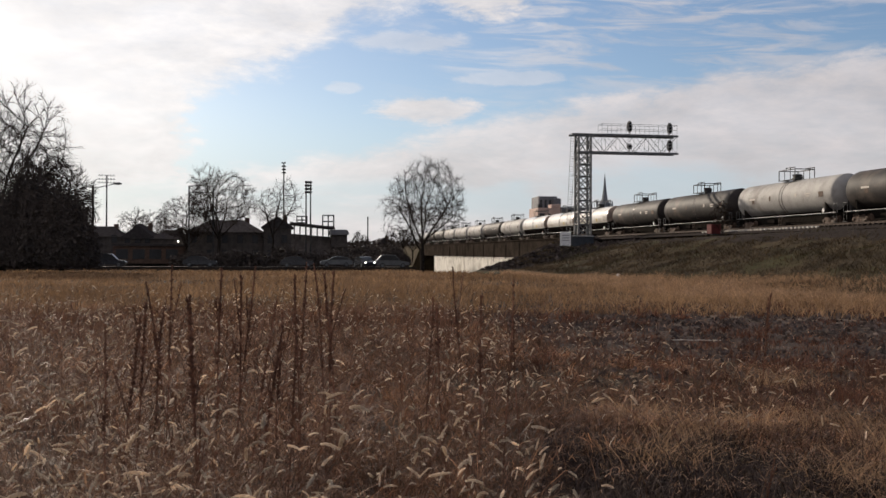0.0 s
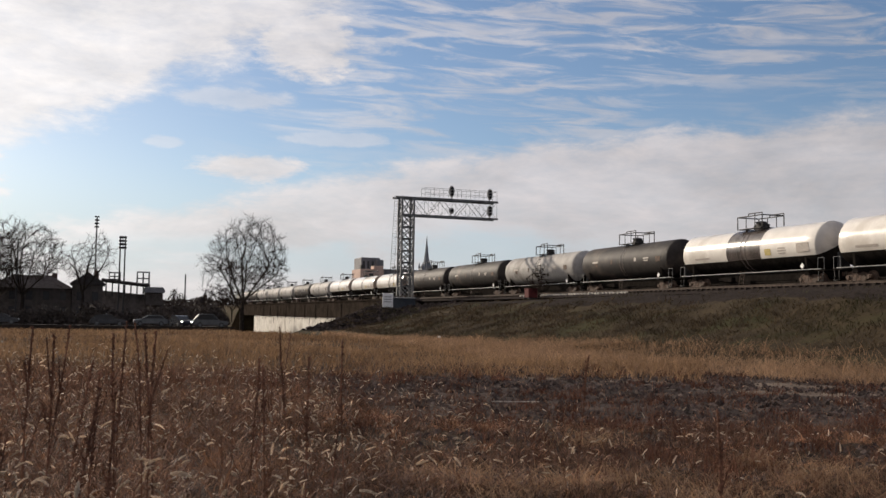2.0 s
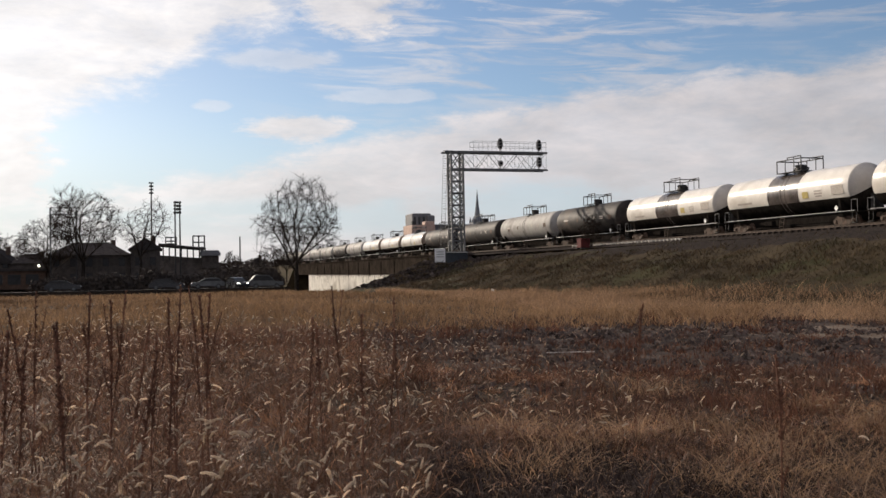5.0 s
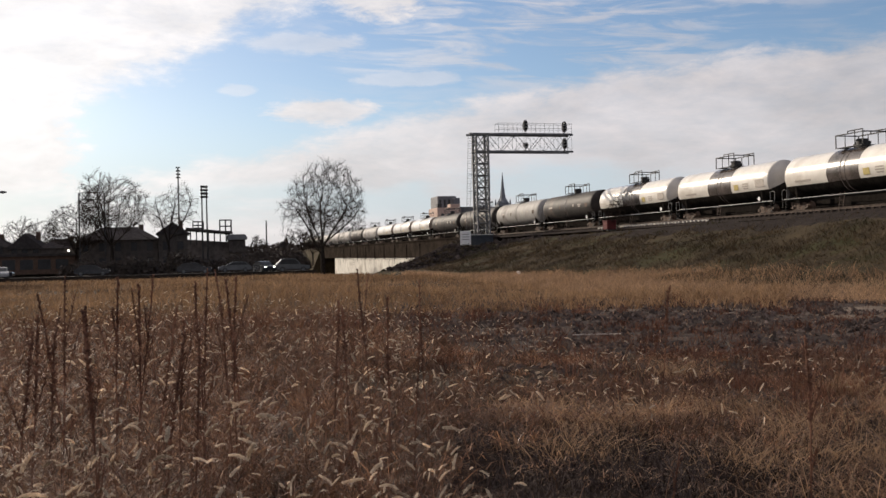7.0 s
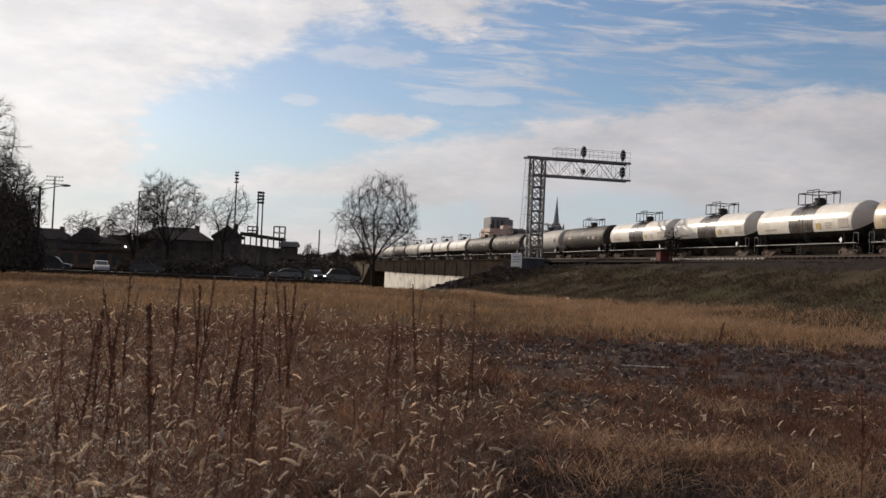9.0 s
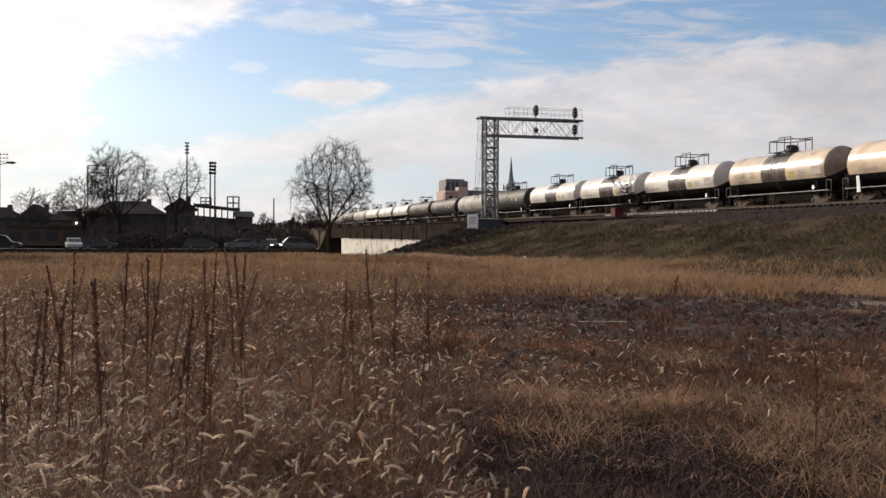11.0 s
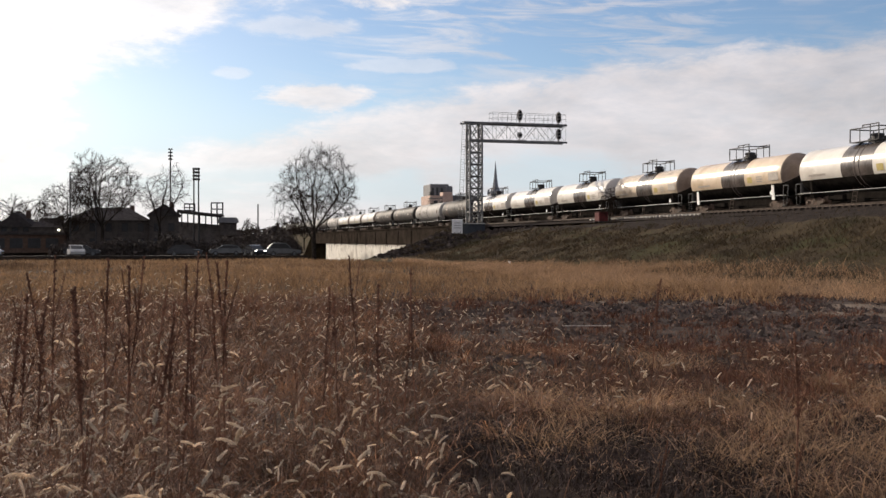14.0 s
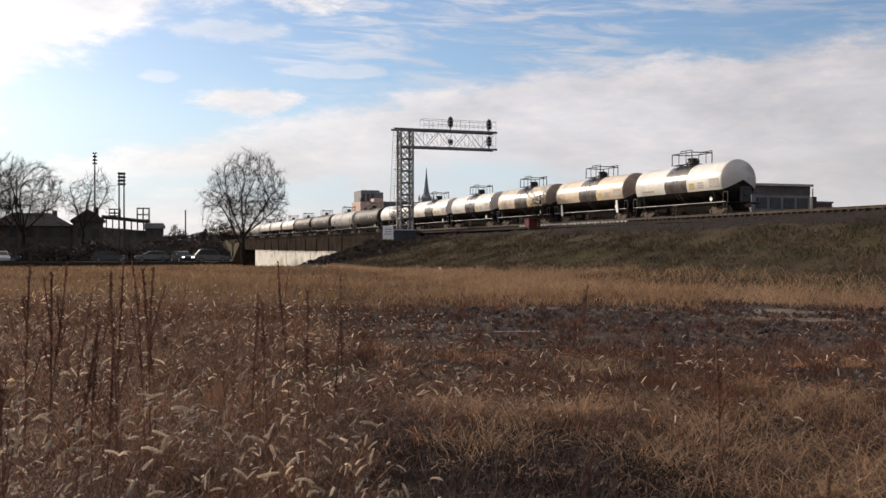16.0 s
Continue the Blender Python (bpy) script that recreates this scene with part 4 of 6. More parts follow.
                for n in range(2):
                    e = (e + Vector((rnd.gauss(0, 0.42), rnd.gauss(0, 0.42), rnd.gauss(0.08, 0.36)))).normalized()
                    t = q + e * step_ * rnd.uniform(0.7, 1.9)
                    twigs.append((q, t, twig_r * (0.9 - 0.25 * n), twig_r * (0.65 - 0.3 * n), 1))
                    q = t
    t = thing(name, label, "tree", at)
    part("trunk", tube_mesh("trunk", wood, M["bark"], (7, 4)), None, t)
    part("crown", tube_mesh("crown", twigs, M["twig"], (5, 3)), None, t)
    return t


def thicket(at, lx, ly, h, seed, label, count=1400, mat="thicket", name="shrub", leafy=0.16):
    """A bush of fine upright twigs with small leaf clumps, uneven on top."""
    rnd = random.Random(seed)
    vs, fs = [], []
    for _ in range(count):
        a = rnd.uniform(0, math.tau)
        rr = math.sqrt(rnd.random())
        x, y = lx * rr * math.cos(a), ly * rr * math.sin(a)
        top = h * (1 - 0.55 * rr ** 2.2) * rnd.uniform(0.5, 1.08) ** 1.2 * (0.85 + 0.55 * noise.noise((x * 0.45, y * 0.45, seed)))
        px, py, pz = x * 0.75, y * 0.75, 0.0
        n = 4
        for s in range(n):
            qx = x + rnd.gauss(0, 0.12 * h / 4)
            qy = y + rnd.gauss(0, 0.12 * h / 4)
            qz = top * (s + 1) / n
            w = 0.02 + 0.012 * h / 4
            k = len(vs)
            vs += [(px - w, py, pz), (px + w, py, pz), (qx, qy, qz)]
            fs.append((k, k + 1, k + 2))
            for _ in range(3):
                cx, cy, cz = qx + rnd.gauss(0, 0.25), qy + rnd.gauss(0, 0.25), max(0.05, qz + rnd.gauss(0, 0.3))
                q = leafy * rnd.uniform(0.5, 1.3) * (1.0 if h < 10 else 2.5)
                k = len(vs)
                for _ in range(3):
                    vs.append((cx + rnd.gauss(0, q), cy + rnd.gauss(0, q), max(0.0, cz + rnd.gauss(0, q))))
                fs.append((k, k + 1, k + 2))
            px, py, pz = qx, qy, qz
    me = bpy.data.meshes.new("crown")
    me.from_pydata(vs, [], fs)
    me.materials.append(M[mat])
    t = thing(name, label, "shrub", at)
    part("crown", me, None, t)
    return t


bare_tree(pose(16.75, 120.5, -0.75, 0, 0, 135), 13.8, 10.4, 6, "bare broad-crowned deciduous tree at the field's far edge", 0.27, 0.25, 2300, 0.0115, low=0.38, twigs_each=7)

# ---- road, vehicles and houses beyond the field ----
verts, faces = sheet(spaced([(-160, 8), (17, 1)]), [128.0, 133.0, 139.5], lambda x, y: -0.36 + 0.02 * (1 - abs(y - 133) / 6))
me = bpy.data.meshes.new("road")
me.from_pydata(verts, [], faces)
me.materials.append(M["asphalt"])
tagged(new("road", me), "worn grey asphalt road beyond the field", "road", kind="structure")
kerb = part("kerb", box(BM(), -160, 17, 127.7, 127.98, -0.8, -0.22, 0.02), M["dark_concrete"])
tagged(kerb, "low weathered concrete kerb along the road", "kerb", kind="structure")


def vehicle(paint, label, at, tall=False, lights=False):
    """A road vehicle along x, its nose to +x."""
    car = thing("parked_car" if not label.startswith("moving") else "passing_car", label.replace("moving ", ""), "car", at, "road vehicles")
    h = 1.72 if tall else 1.44
    low = [(-2.15, 0.32), (2.15, 0.32), (2.2, 0.62), (2.05, 0.80), (1.1, 0.93), (-1.75, 0.97), (-2.15, 0.90), (-2.2, 0.55)]
    cab = [(1.1, 0.92), (0.35, h - 0.05), (-0.1, h), (-1.0, h), (-1.45, h - 0.08), (-1.95 if not tall else -2.1, 0.95)]
    part("body", prism(BM(), low, "y", -0.88, 0.88), M[paint], car)
    part("cabin", prism(BM(), cab, "y", -0.74, 0.74), M[paint], car)
    inner = [(0.92, 0.97), (0.30, h - 0.13), (-0.95, h - 0.10), (-1.4, h - 0.16), (-1.75, 0.99)]
    for s in (-1, 1):
        part("side_window", prism(BM(), inner, "y", s * 0.745 - 0.004, s * 0.745 + 0.004), M["glass"], car)
    part("windscreen", prism(BM(), [(1.09, 0.96), (0.42, h - 0.08), (0.45, h - 0.07), (1.12, 0.97)], "y", -0.66, 0.66), M["glass"], car)
    for x in (-1.35, 1.35):
        for s in (-1, 1):
            w = part("wheel", shared("car_wheel", lambda b: spun(b, [(-0.10, 0.24), (-0.10, 0.31), (0.10, 0.31), (0.10, 0.24)], 16), M["rubber"]), None, car, at=pose(x, s * 0.80, 0.31))
            part("rim", shared("car_rim", lambda b: spun(b, [(-0.11, 0.05), (-0.11, 0.21), (0.11, 0.21), (0.11, 0.05)], 12), M["car_silver"]), None, w)
    for s in (-1, 1):
        part("headlight", shared("headlight_on" if lights else "headlight", lambda b: box(b, -0.05, 0.05, -0.17, 0.17, -0.07, 0.07, 0.03), M["lamp_on"] if lights else M["white"]), None, car, at=pose(2.14, s * 0.62, 0.66))
        part("mirror", shared("car_mirror", lambda b: box(b, -0.08, 0.08, -0.1, 0.1, -0.06, 0.06, 0.02), M[paint]), None, car, at=pose(0.85, s * 0.92, 1.0))
    return car


def lit(name, colour, strength):
    m = bpy.data.materials.new(name)
    m.use_nodes = True
    K = Nodes(m.node_tree)
    K.add("ShaderNodeOutputMaterial", [K.add("ShaderNodeEmission", {"Color": (*colour, 1), "Strength": strength}).outputs[0]])
    return m


M["lamp_on"] = lit("lit_headlamp", (1.0, 0.95, 0.85), 6.0)
RZ = -0.35
vehicle("car_dark", "dark sports utility car parked by the road", pose(-22.3, 134, RZ), True)
vehicle("car_dark", "dark car parked in front of the houses", pose(-11.0, 136.5, RZ))
vehicle("car_silver", "silver sedan waiting on the road", pose(7.2, 138, RZ, 0, 0, 180))
vehicle("car_dark", "dark sedan standing behind the silver one", pose(1.8, 133, RZ))
vehicle("car_dark", "dark car with its headlamps lit", pose(10.6, 131.5, RZ, 0, 0, -75), lights=True)
vehicle("car_silver", "grey sports utility car at the end of the road", pose(14.2, 131, RZ), True)
MOVING = [(vehicle("car_white", "moving white car slowing down on the road", pose(-40, 131, RZ, 0, 0, -80)), ((0, -44), (2, -38), (5, -28.2), (7.5, -19.6), (9, -16.1), (9.5, -15.3), (11, -13.6), (12.5, -12.1), (14, -11.3), (16, -10.7))),
          (vehicle("car_white", "moving second white car following along the road", pose(-70, 131, RZ, 0, 0, -80)), ((0, -85), (6, -56), (10, -37), (12.3, -26.5), (13.3, -22.6), (14, -20.8), (15, -19.6), (16, -18.8)))]


def house(x0, x1, y, depth, wall_h, ridge, style, label, windows=3, wall="house_wall", peak=None):
    h = thing("house", label, "house", pose((x0 + x1) / 2, y, -0.2), "houses along the road")
    w = (x1 - x0) / 2
    part("wall", box(BM(), -w, w, 0, depth, -1.0, wall_h), M[wall], h)
    e = 0.35
    bm = BM()
    if style == "gable":
        p = 0 if peak is None else peak
        prism(bm, [(-w - e, wall_h - 0.12), (w + e, wall_h - 0.12), (w + e, wall_h + 0.05), (p, ridge), (-w - e, wall_h + 0.05)], "y", -e, depth + e)
    else:
        r = 0.45 * w
        lo = [bm.verts.new(p) for p in ((-w - e, -e, wall_h), (w + e, -e, wall_h), (w + e, depth + e, wall_h), (-w - e, depth + e, wall_h))]
        hi = [bm.verts.new(p) for p in ((-r, depth * 0.5, ridge), (r, depth * 0.5, ridge))]
        for f in ((lo[0], lo[1], hi[1], hi[0]), (lo[1], lo[2], hi[1]), (lo[2], lo[3], hi[0], hi[1]), (lo[3], lo[0], hi[0]), (lo[3], lo[2], lo[1], lo[0])):
            bm.faces.new(f)
    part("roof", bm, M["house_roof"], h)
    for k in range(windows):
        x = -w + (k + 0.5) * 2 * w / windows
        for z in ([1.0] if wall_h < 4 else [0.9, 3.2]):
            win = part("window", shared("house_window", lambda b: box(b, -0.45, 0.45, -0.05, 0.02, 0, 1.3), M["house_roof"]), None, h, at=pose(x, 0, z))
            part("pane", shared("house_pane", lambda b: box(b, -0.38, 0.38, -0.07, -0.05, 0.07, 1.23), M["glass"]), None, win)
    part("chimney", box(BM(), -0.35, 0.35, -0.35, 0.35, 0, 1.3, 0.03), M["brick"], h, at=pose(w * 0.55, depth * 0.55, ridge - 0.9))
    return h


house(-33.5, -25.3, 165, 9, 4.2, 5.95, "hip", "dark two-storey house with a hipped shingle roof")
house(-25.3, -20.7, 164.5, 10, 4.0, 6.25, "gable", "dark narrow house with a front gable")
house(-20.6, -15.6, 164, 9, 3.9, 5.45, "hip", "dark house with a low hipped roof")
house(-14.8, -3.2, 158, 12, 4.9, 7.0, "hip", "large dark house under bare trees", 5)
house(-3.1, 1.2, 157, 10, 5.7, 7.5, "gable", "dark house with a steep front gable", 2)
house(18.8, 21.6, 200, 6, 3.6, 4.9, "gable", "small dark house among bare woods", 1)
shop = thing("low_shop", "long low brick building with a flat roof", "building", pose(-20.7, 160, 0))
part("wall", box(BM(), -5.4, 5.4, 0, 3.6, -0.2, 2.5), M["brick"], shop)
part("fascia", box(BM(), -5.5, 5.5, -0.25, 3.7, 2.5, 2.85), M["house_roof"], shop)
for k in range(4):
    part("shop_window", box(BM(), -4.9 + 2.5 * k, -3.1 + 2.5 * k, -0.06, -0.01, 0.5, 2.0), M["glass"], shop)
lamp_ = thing("wall_lamp", "small lit lamp on a dark house front", "lamp", pose(-16.6, 163.6, 3.3))
part("bulb", spun(BM(), [(-0.14, 0.05), (-0.08, 0.14), (0.08, 0.14), (0.14, 0.05)], 8, along="z"), M["lamp_on"], lamp_)
part("bracket", rod(BM(), (0, 0, 0.1), (0, 0.45, 0.1), 0.03), M["dark_steel"], lamp_)

# the ball park stand with its roof, press box and lights
st = thing("grandstand", "dark steel ball park grandstand with a slanting roof", "grandstand", pose(0, 190, 0))
part("seating", prism(BM(), [(0, 0), (12.4, 0), (12.4, 2.6), (9, 4.6), (1.5, 5.2), (0, 5.0)], "y", 2, 14), M["house_wall"], st)
part("roof", prism(BM(), [(1.2, 7.05), (9.6, 6.2), (9.6, 6.5), (1.2, 7.4)], "y", 0, 12), M["house_roof"], st)
for k in range(8):
    x = 2.0 + k * 1.08
    part("roof_post", box(BM(), x - 0.11, x + 0.11, 0.6, 0.85, 4.2, 7.2 - 0.1 * k), M["dark_steel"], st)
part("press_box", box(BM(), 8.9, 12.0, 0.5, 5, 2.6, 4.95, 0.05), M["house_wall"], st)
part("press_box_roof", prism(BM(), [(8.7, 5.0), (12.3, 5.0), (12.3, 5.5), (11.9, 6.0), (8.9, 6.0)], "y", 0, 6), M["grey_wall"], st)
for x, z0, wd in ((7.4, 6.4, 2.1), (2.5, 7.1, 1.9)):
    top = 8.75 if x > 5 else 8.5
    bm = BM()
    for xx in (x, x + wd / 2, x + wd):
        for yy in (1.0, 3.0):
            rod(bm, (xx, yy, z0), (xx, yy, top), 0.09, n=5)
    for xx in (x, x + wd):
        rod(bm, (xx, 1.0, top), (xx, 3.0, top), 0.09, n=5)
    for z in (z0 + 0.2, (z0 + top) / 2, top):
        for yy in (1.0, 3.0):
            rod(bm, (x, yy, z), (x + wd, yy, z), 0.09, n=5)
    part("roof_frame", bm, M["dark_steel"], st)


def flood_mast(x, y, h, rows, cols, label, twin=False, width=1.6):
    m = thing("floodlight_mast", label, "floodlight", pose(x, y, 0), "floodlights")
    for s in ((-0.45, 0.45) if twin else (0,)):
        part("pole", rod(BM(), (s, 0, 0), (s * 0.9, 0, h - 0.2), 0.17, 0.11, 8), M["dark_steel"], m)
    for k in range(rows):
        z = h - 0.3 - k * 0.62
        part("crossbar", box(BM(), -width / 2, width / 2, -0.04, 0.04, z - 0.035, z + 0.035), M["dark_steel"], m)
        for c in range(cols):
            xx = -width / 2 + (c + 0.5) * width / cols
            part("floodlight", shared(f"floodlight/{width}", lambda b: spun(b, [(0.0, 0.07), (-0.10, 0.13), (-0.22, 0.16)], 8), M["dark_steel"]), None, m, at=pose(xx, -0.05, z + 0.18, 20, 0, 0) @ Matrix.Scale(1.7 if twin else 0.6 if width > 2 else 1.0, 4))
    return m


flood_mast(0.0, 190, 18.7, 4, 2, "tall slim floodlight mast with stacked lamps", width=0.9)
flood_mast(4.55, 188, 15.0, 4, 3, "twin-pole floodlight mast with a thick lamp cluster", True, 1.3)
flood_mast(-30.4, 180, 15.1, 3, 6, "floodlight mast with three wide rows of lamps", width=2.9)
for x, y, h, label in ((-23.6, 130, 9.9, "dark wooden utility pole"), (18.4, 220, 9.6, "thin bare pole above the woods")):
    p = thing("utility_pole", label, "pole", pose(x, y, 0))
    part("pole", rod(BM(), (0, 0, 0), (0, 0, h), 0.20 if y < 200 else 0.16, 0.13, 8), M["bark"], p)
    if y < 200:
        part("lamp_arm", rod(BM(), (0, 0, h - 0.4), (2.6, 0, h + 0.25), 0.05), M["dark_steel"], p)
        part("lamp_head", spun(BM(), [(2.4, 0.05), (2.6, 0.14), (3.1, 0.17), (3.5, 0.06)], 8, along="x"), M["steel"], p, at=pose(0, 0, h + 0.28))
sb = thing("scoreboard_frame", "bare steel truss frame on two posts", "frame", pose(-13.7, 150, 0))
for x in (0, 3.45):
    part("post", rod(BM(), (x, 0, 0), (x, 0, 11.3), 0.12, n=6), M["dark_steel"], sb)
bm = BM()
for z in (10.3, 11.3):
    rod(bm, (0, 0, z), (3.45, 0, z + 0.1), 0.07, n=5)
for k in range(5):
    rod(bm, (k * 0.69, 0, 10.3 if k % 2 else 11.3), ((k + 1) * 0.69, 0, 11.3 if k % 2 else 10.3), 0.05, n=4)
part("truss", bm, M["dark_steel"], sb)

# ---- the town behind the train ----
pk = thing("pink_building", "pinkish rendered block with a dark rooftop vent", "building", pose(98.6, 380, 0))
part("wall", box(BM(), 0, 9.5, 0, 14, 0, 19.6, 0.1), M["pink_wall"], pk)
part("vent", box(BM(), 0.4, 2.1, 1, 3, 19.6, 21.2, 0.1), M["dark_steel"], pk)
part("parapet", box(BM(), 5.5, 9.4, 0.2, 5, 19.6, 21.0, 0.1), M["pink_wall"], pk)
for k in range(3):
    part("window", box(BM(), 1.5 + 2.6 * k, 2.7 + 2.6 * k, -0.08, 0.02, 15.2, 17.2), M["glass"], pk)
tw = thing("grey_tower", "dark grey stepped tower block", "building", pose(103, 396, 0))
part("wall", box(BM(), 0, 8.0, 0, 12, 0, 25.1, 0.3), M["grey_wall"], tw)
part("side_block", box(BM(), 6.0, 9.0, -2, 8, 0, 24.2, 0.3), M["grey_wall"], tw)
for k in range(4):
    part("window_band", box(BM(), 0.6 + 1.9 * k, 1.5 + 1.9 * k, -0.06, 0.02, 19.5, 23.6), M["glass"], tw)
rl = thing("long_building", "long dark flat-roofed building", "building", pose(112, 410, 0))
part("wall", box(BM(), 0, 28, 0, 14, 0, 20.6, 0.1), M["grey_wall"], rl)
part("cornice", box(BM(), -0.3, 28.3, -0.3, 14.3, 20.6, 21.2, 0.05), M["grey_wall"], rl)
for k in range(9):
    part("window", box(BM(), 1.2 + 3 * k, 2.8 + 3 * k, -0.08, 0.02, 16.5, 19), M["glass"], rl)
ch = thing("church_spire", "slender grey church spire on a louvred belfry", "church", pose(159.0, 480, 0))
part("tower", box(BM(), -3.3, 3.3, -3.3, 3.3, 0, 25.5, 0.15), M["spire"], ch)
part("belfry", spun(BM(), [(25.5, 3.2), (26.4, 3.2), (28.2, 1.95), (28.6, 1.75)], 8, along="z"), M["spire"], ch)
part("spire", spun(BM(), [(28.5, 1.6), (34, 0.85), (42.2, 0.05)], 8, along="z"), M["spire"], ch)
for s in (-1, 1):
    for u in (-1, 1):
        part("pinnacle", spun(BM(), [(25.4, 0.55), (26.5, 0.5), (28.4, 0.05)], 6, along="z"), M["spire"], ch, at=pose(s * 2.9, u * 2.9, 0))
dp = thing("grey_warehouse", "dark grey warehouse with a pale roof edge beyond the tracks", "building", pose(78.5, 112, 0))
part("wall", box(BM(), 0, 9.0, -6, 16, 0, 8.4), M["grey_wall"], dp)
part("clerestory", box(BM(), 0, 9.0, -6.06, 16, 8.4, 9.5), M["house_wall"], dp)
part("roof_edge", box(BM(), -0.25, 9.25, -6.4, 16.2, 9.5, 9.8), M["grey_tank"], dp)
for k in range(4):
    part("window", box(BM(), 0.7 + 2.1 * k, 2.3 + 2.1 * k, -6.1, -6.0, 6.6, 8.0), M["glass"], dp)
part("downpipe", rod(BM(), (9.35, -6.1, 0), (9.35, -6.1, 9.3), 0.1), M["white"], dp)
for x, y, w, d, z, mat, label in ((116.0, 140, 4.2, 5, 9.6, "brick", "small brown flat-roofed building far behind the bank"), (120.6, 141, 3.2, 4, 8.7, "white", "small white building far behind the bank"),
                                  (100, 121, 9, 4, 7.6, "grey_tank", "low pale shed behind the tracks")):
    b = thing("small_building", label, "building", pose(x, y, 0))
    part("wall", box(BM(), 0, w, 0, d, 0, z - 0.3), M[mat], b)
    part("roof", box(BM(), -0.2, w + 0.2, -0.2, d + 0.2, z - 0.3, z, 0.05), M["grey_wall"], b)
    part("window", box(BM(), w * 0.3, w * 0.55, -0.06, 0.02, z - 1.6, z - 0.7), M["glass"], b)
ps = thing("concrete_post", "dark squat post on the far side of the tracks", "post", pose(57.3, 69.0, FORM_Z - 0.6))
part("post", box(BM(), -0.22, 0.22, -0.22, 0.22, 0, 3.0, 0.04), M["dark_steel"], ps)
bare_tree(pose(39.0, 84.3, FORM_Z - 0.2), 3.4, 2.6, 9, "pale bare bush beside the tracks", 0.06, 0.1, 160, 0.011, name="bare_bush", low=0.2)
rb = thing("red_box", "faded red equipment box beside the near track", "box", pose(38.3, 84.6, FORM_Z - 0.1))
part("body", box(BM(), -0.45, 0.45, -0.5, 0.5, 0, 0.8, 0.04), M["red"], rb)
part("lid", box(BM(), -0.5, 0.5, -0.55, 0.55, 0.8, 0.87, 0.03), M["red"], rb)
for s in (-0.5, 0.5):
    part("foot", box(BM(), -0.5, 0.5, s - 0.06, s + 0.06, -0.1, 0.0), M["dark_steel"], rb)

# ---- trees and thickets of the far edge ----
bare_tree(pose(-9.4, 150, 0), 14.2, 12.4, 21, "bare spreading tree behind the dark houses", 0.24, 0.30, 1700, 0.014, low=0.38, twigs_each=6)
bare_tree(pose(-14.2, 152, 0), 9.6, 8.6, 33, "smaller bare tree beside a steel frame", 0.16, 0.28, 1200, 0.015, low=0.36)
bare_tree(pose(-1.8, 151, 0), 12.8, 9.0, 27, "bare tree with long low branches by the grandstand", 0.18, 0.34, 560, 0.014, lean=0.5, low=0.42, twigs_each=3)
bare_tree(pose(-27.5, 104, 0), 18.2, 13.0, 40, "big bare tree rising from a dark thicket", 0.34, 0.28, 1900, 0.016, low=0.34, twigs_each=7)
bare_tree(pose(-21.4, 102, 0), 11.6, 7.5, 44, "bare tree overgrown with vines", 0.2, 0.25, 1600, 0.017, low=0.28, twigs_each=7)
for x, y, h, s in ((-33, 230, 11.6, 51), (-28.5, 232, 11.2, 52), (23.0, 196, 7.2, 53), (26.5, 205, 7.8, 54), (15.5, 205, 6.0, 55)):
    bare_tree(pose(x, y, 0), h, h * 0.9, s, "small bare tree in the distance", 0.14, 0.28, 320, 0.02)
for x, y, lx, ly, h, s in ((-28.5, 101, 5, 4, 9.4, 61), (-23.6, 100, 4.2, 4, 9.5, 62), (-20.4, 99, 2.6, 3, 7.4, 63), (-32.5, 99, 5, 4, 9.0, 64)):
    thicket(pose(x, y, 0), lx, ly, h, s, "dense dark thicket of vines and brush", 4200, leafy=0.10)
for k, (x, y, lx, h) in enumerate(((-12.5, 146, 3.5, 2.6), (-6, 147, 3.5, 3.0), (0.5, 148, 3.5, 3.2), (7.0, 150, 3.5, 3.0), (13.5, 152, 3.0, 3.2), (16.0, 149, 2.4, 3.4), (14.5, 176, 5, 4.6), (20, 190, 4, 4.4))):
    thicket(pose(x, y, -0.8), lx, 2.0, h, 70 + k, "dark bare brush along the road", 700)
for k in range(4):
    thicket(pose(61.5 + 2.7 * k, 360 + 3 * (k % 2), 0), 3.2, 3.0, 12.2 + 1.7 * math.sin(k * 1.05), 90 + k, "dark evergreen tree behind the bridge", 500, "evergreen", "evergreen_tree", 0.05)

# added brush that keeps the gaps under the passing cars dark
for k in range(26):
    thicket(pose(57.5 + 1.2 * math.sin(k * 1.7), 84 + 9.5 * k, FORM_Z - 0.9), 2.2, 5.6, 3.1 + 0.5 * math.sin(k * 2.3), 120 + k, "low dark brush added beyond the tracks to darken the gaps under the cars", 260)

wr = random.Random(8)
vs, fs = [], []
for _ in range(26000):
    x = wr.uniform(-260, 120)
    y = 330 + wr.uniform(0, 50)
    top = 7.0 + 3.2 * noise.noise((x * 0.05, 0.3, 2.0)) + 1.8 * noise.noise((x * 0.25, 4.0, 2.0)) - 2.5 * ease(-40, 20, x)
    z = top * wr.random() ** 0.6
    k = len(vs)
    q = 0.5
    vs += [(x + wr.gauss(0, q), y, max(0, z + wr.gauss(0, q))), (x + wr.gauss(0, q), y, max(0, z + wr.gauss(0, q))), (x + wr.gauss(0, q), y, max(0, z + wr.gauss(0, q)))]
    fs.append((k, k + 1, k + 2))
me = bpy.data.meshes.new("far_woods")
me.from_pydata(vs, [], fs)
me.materials.append(M["thicket"])
tagged(new("far_woods", me), "distant belt of bare winter woods", "woods", kind="stuff")


# ---- dry grass and weeds ----
rng = np.random.default_rng(5)


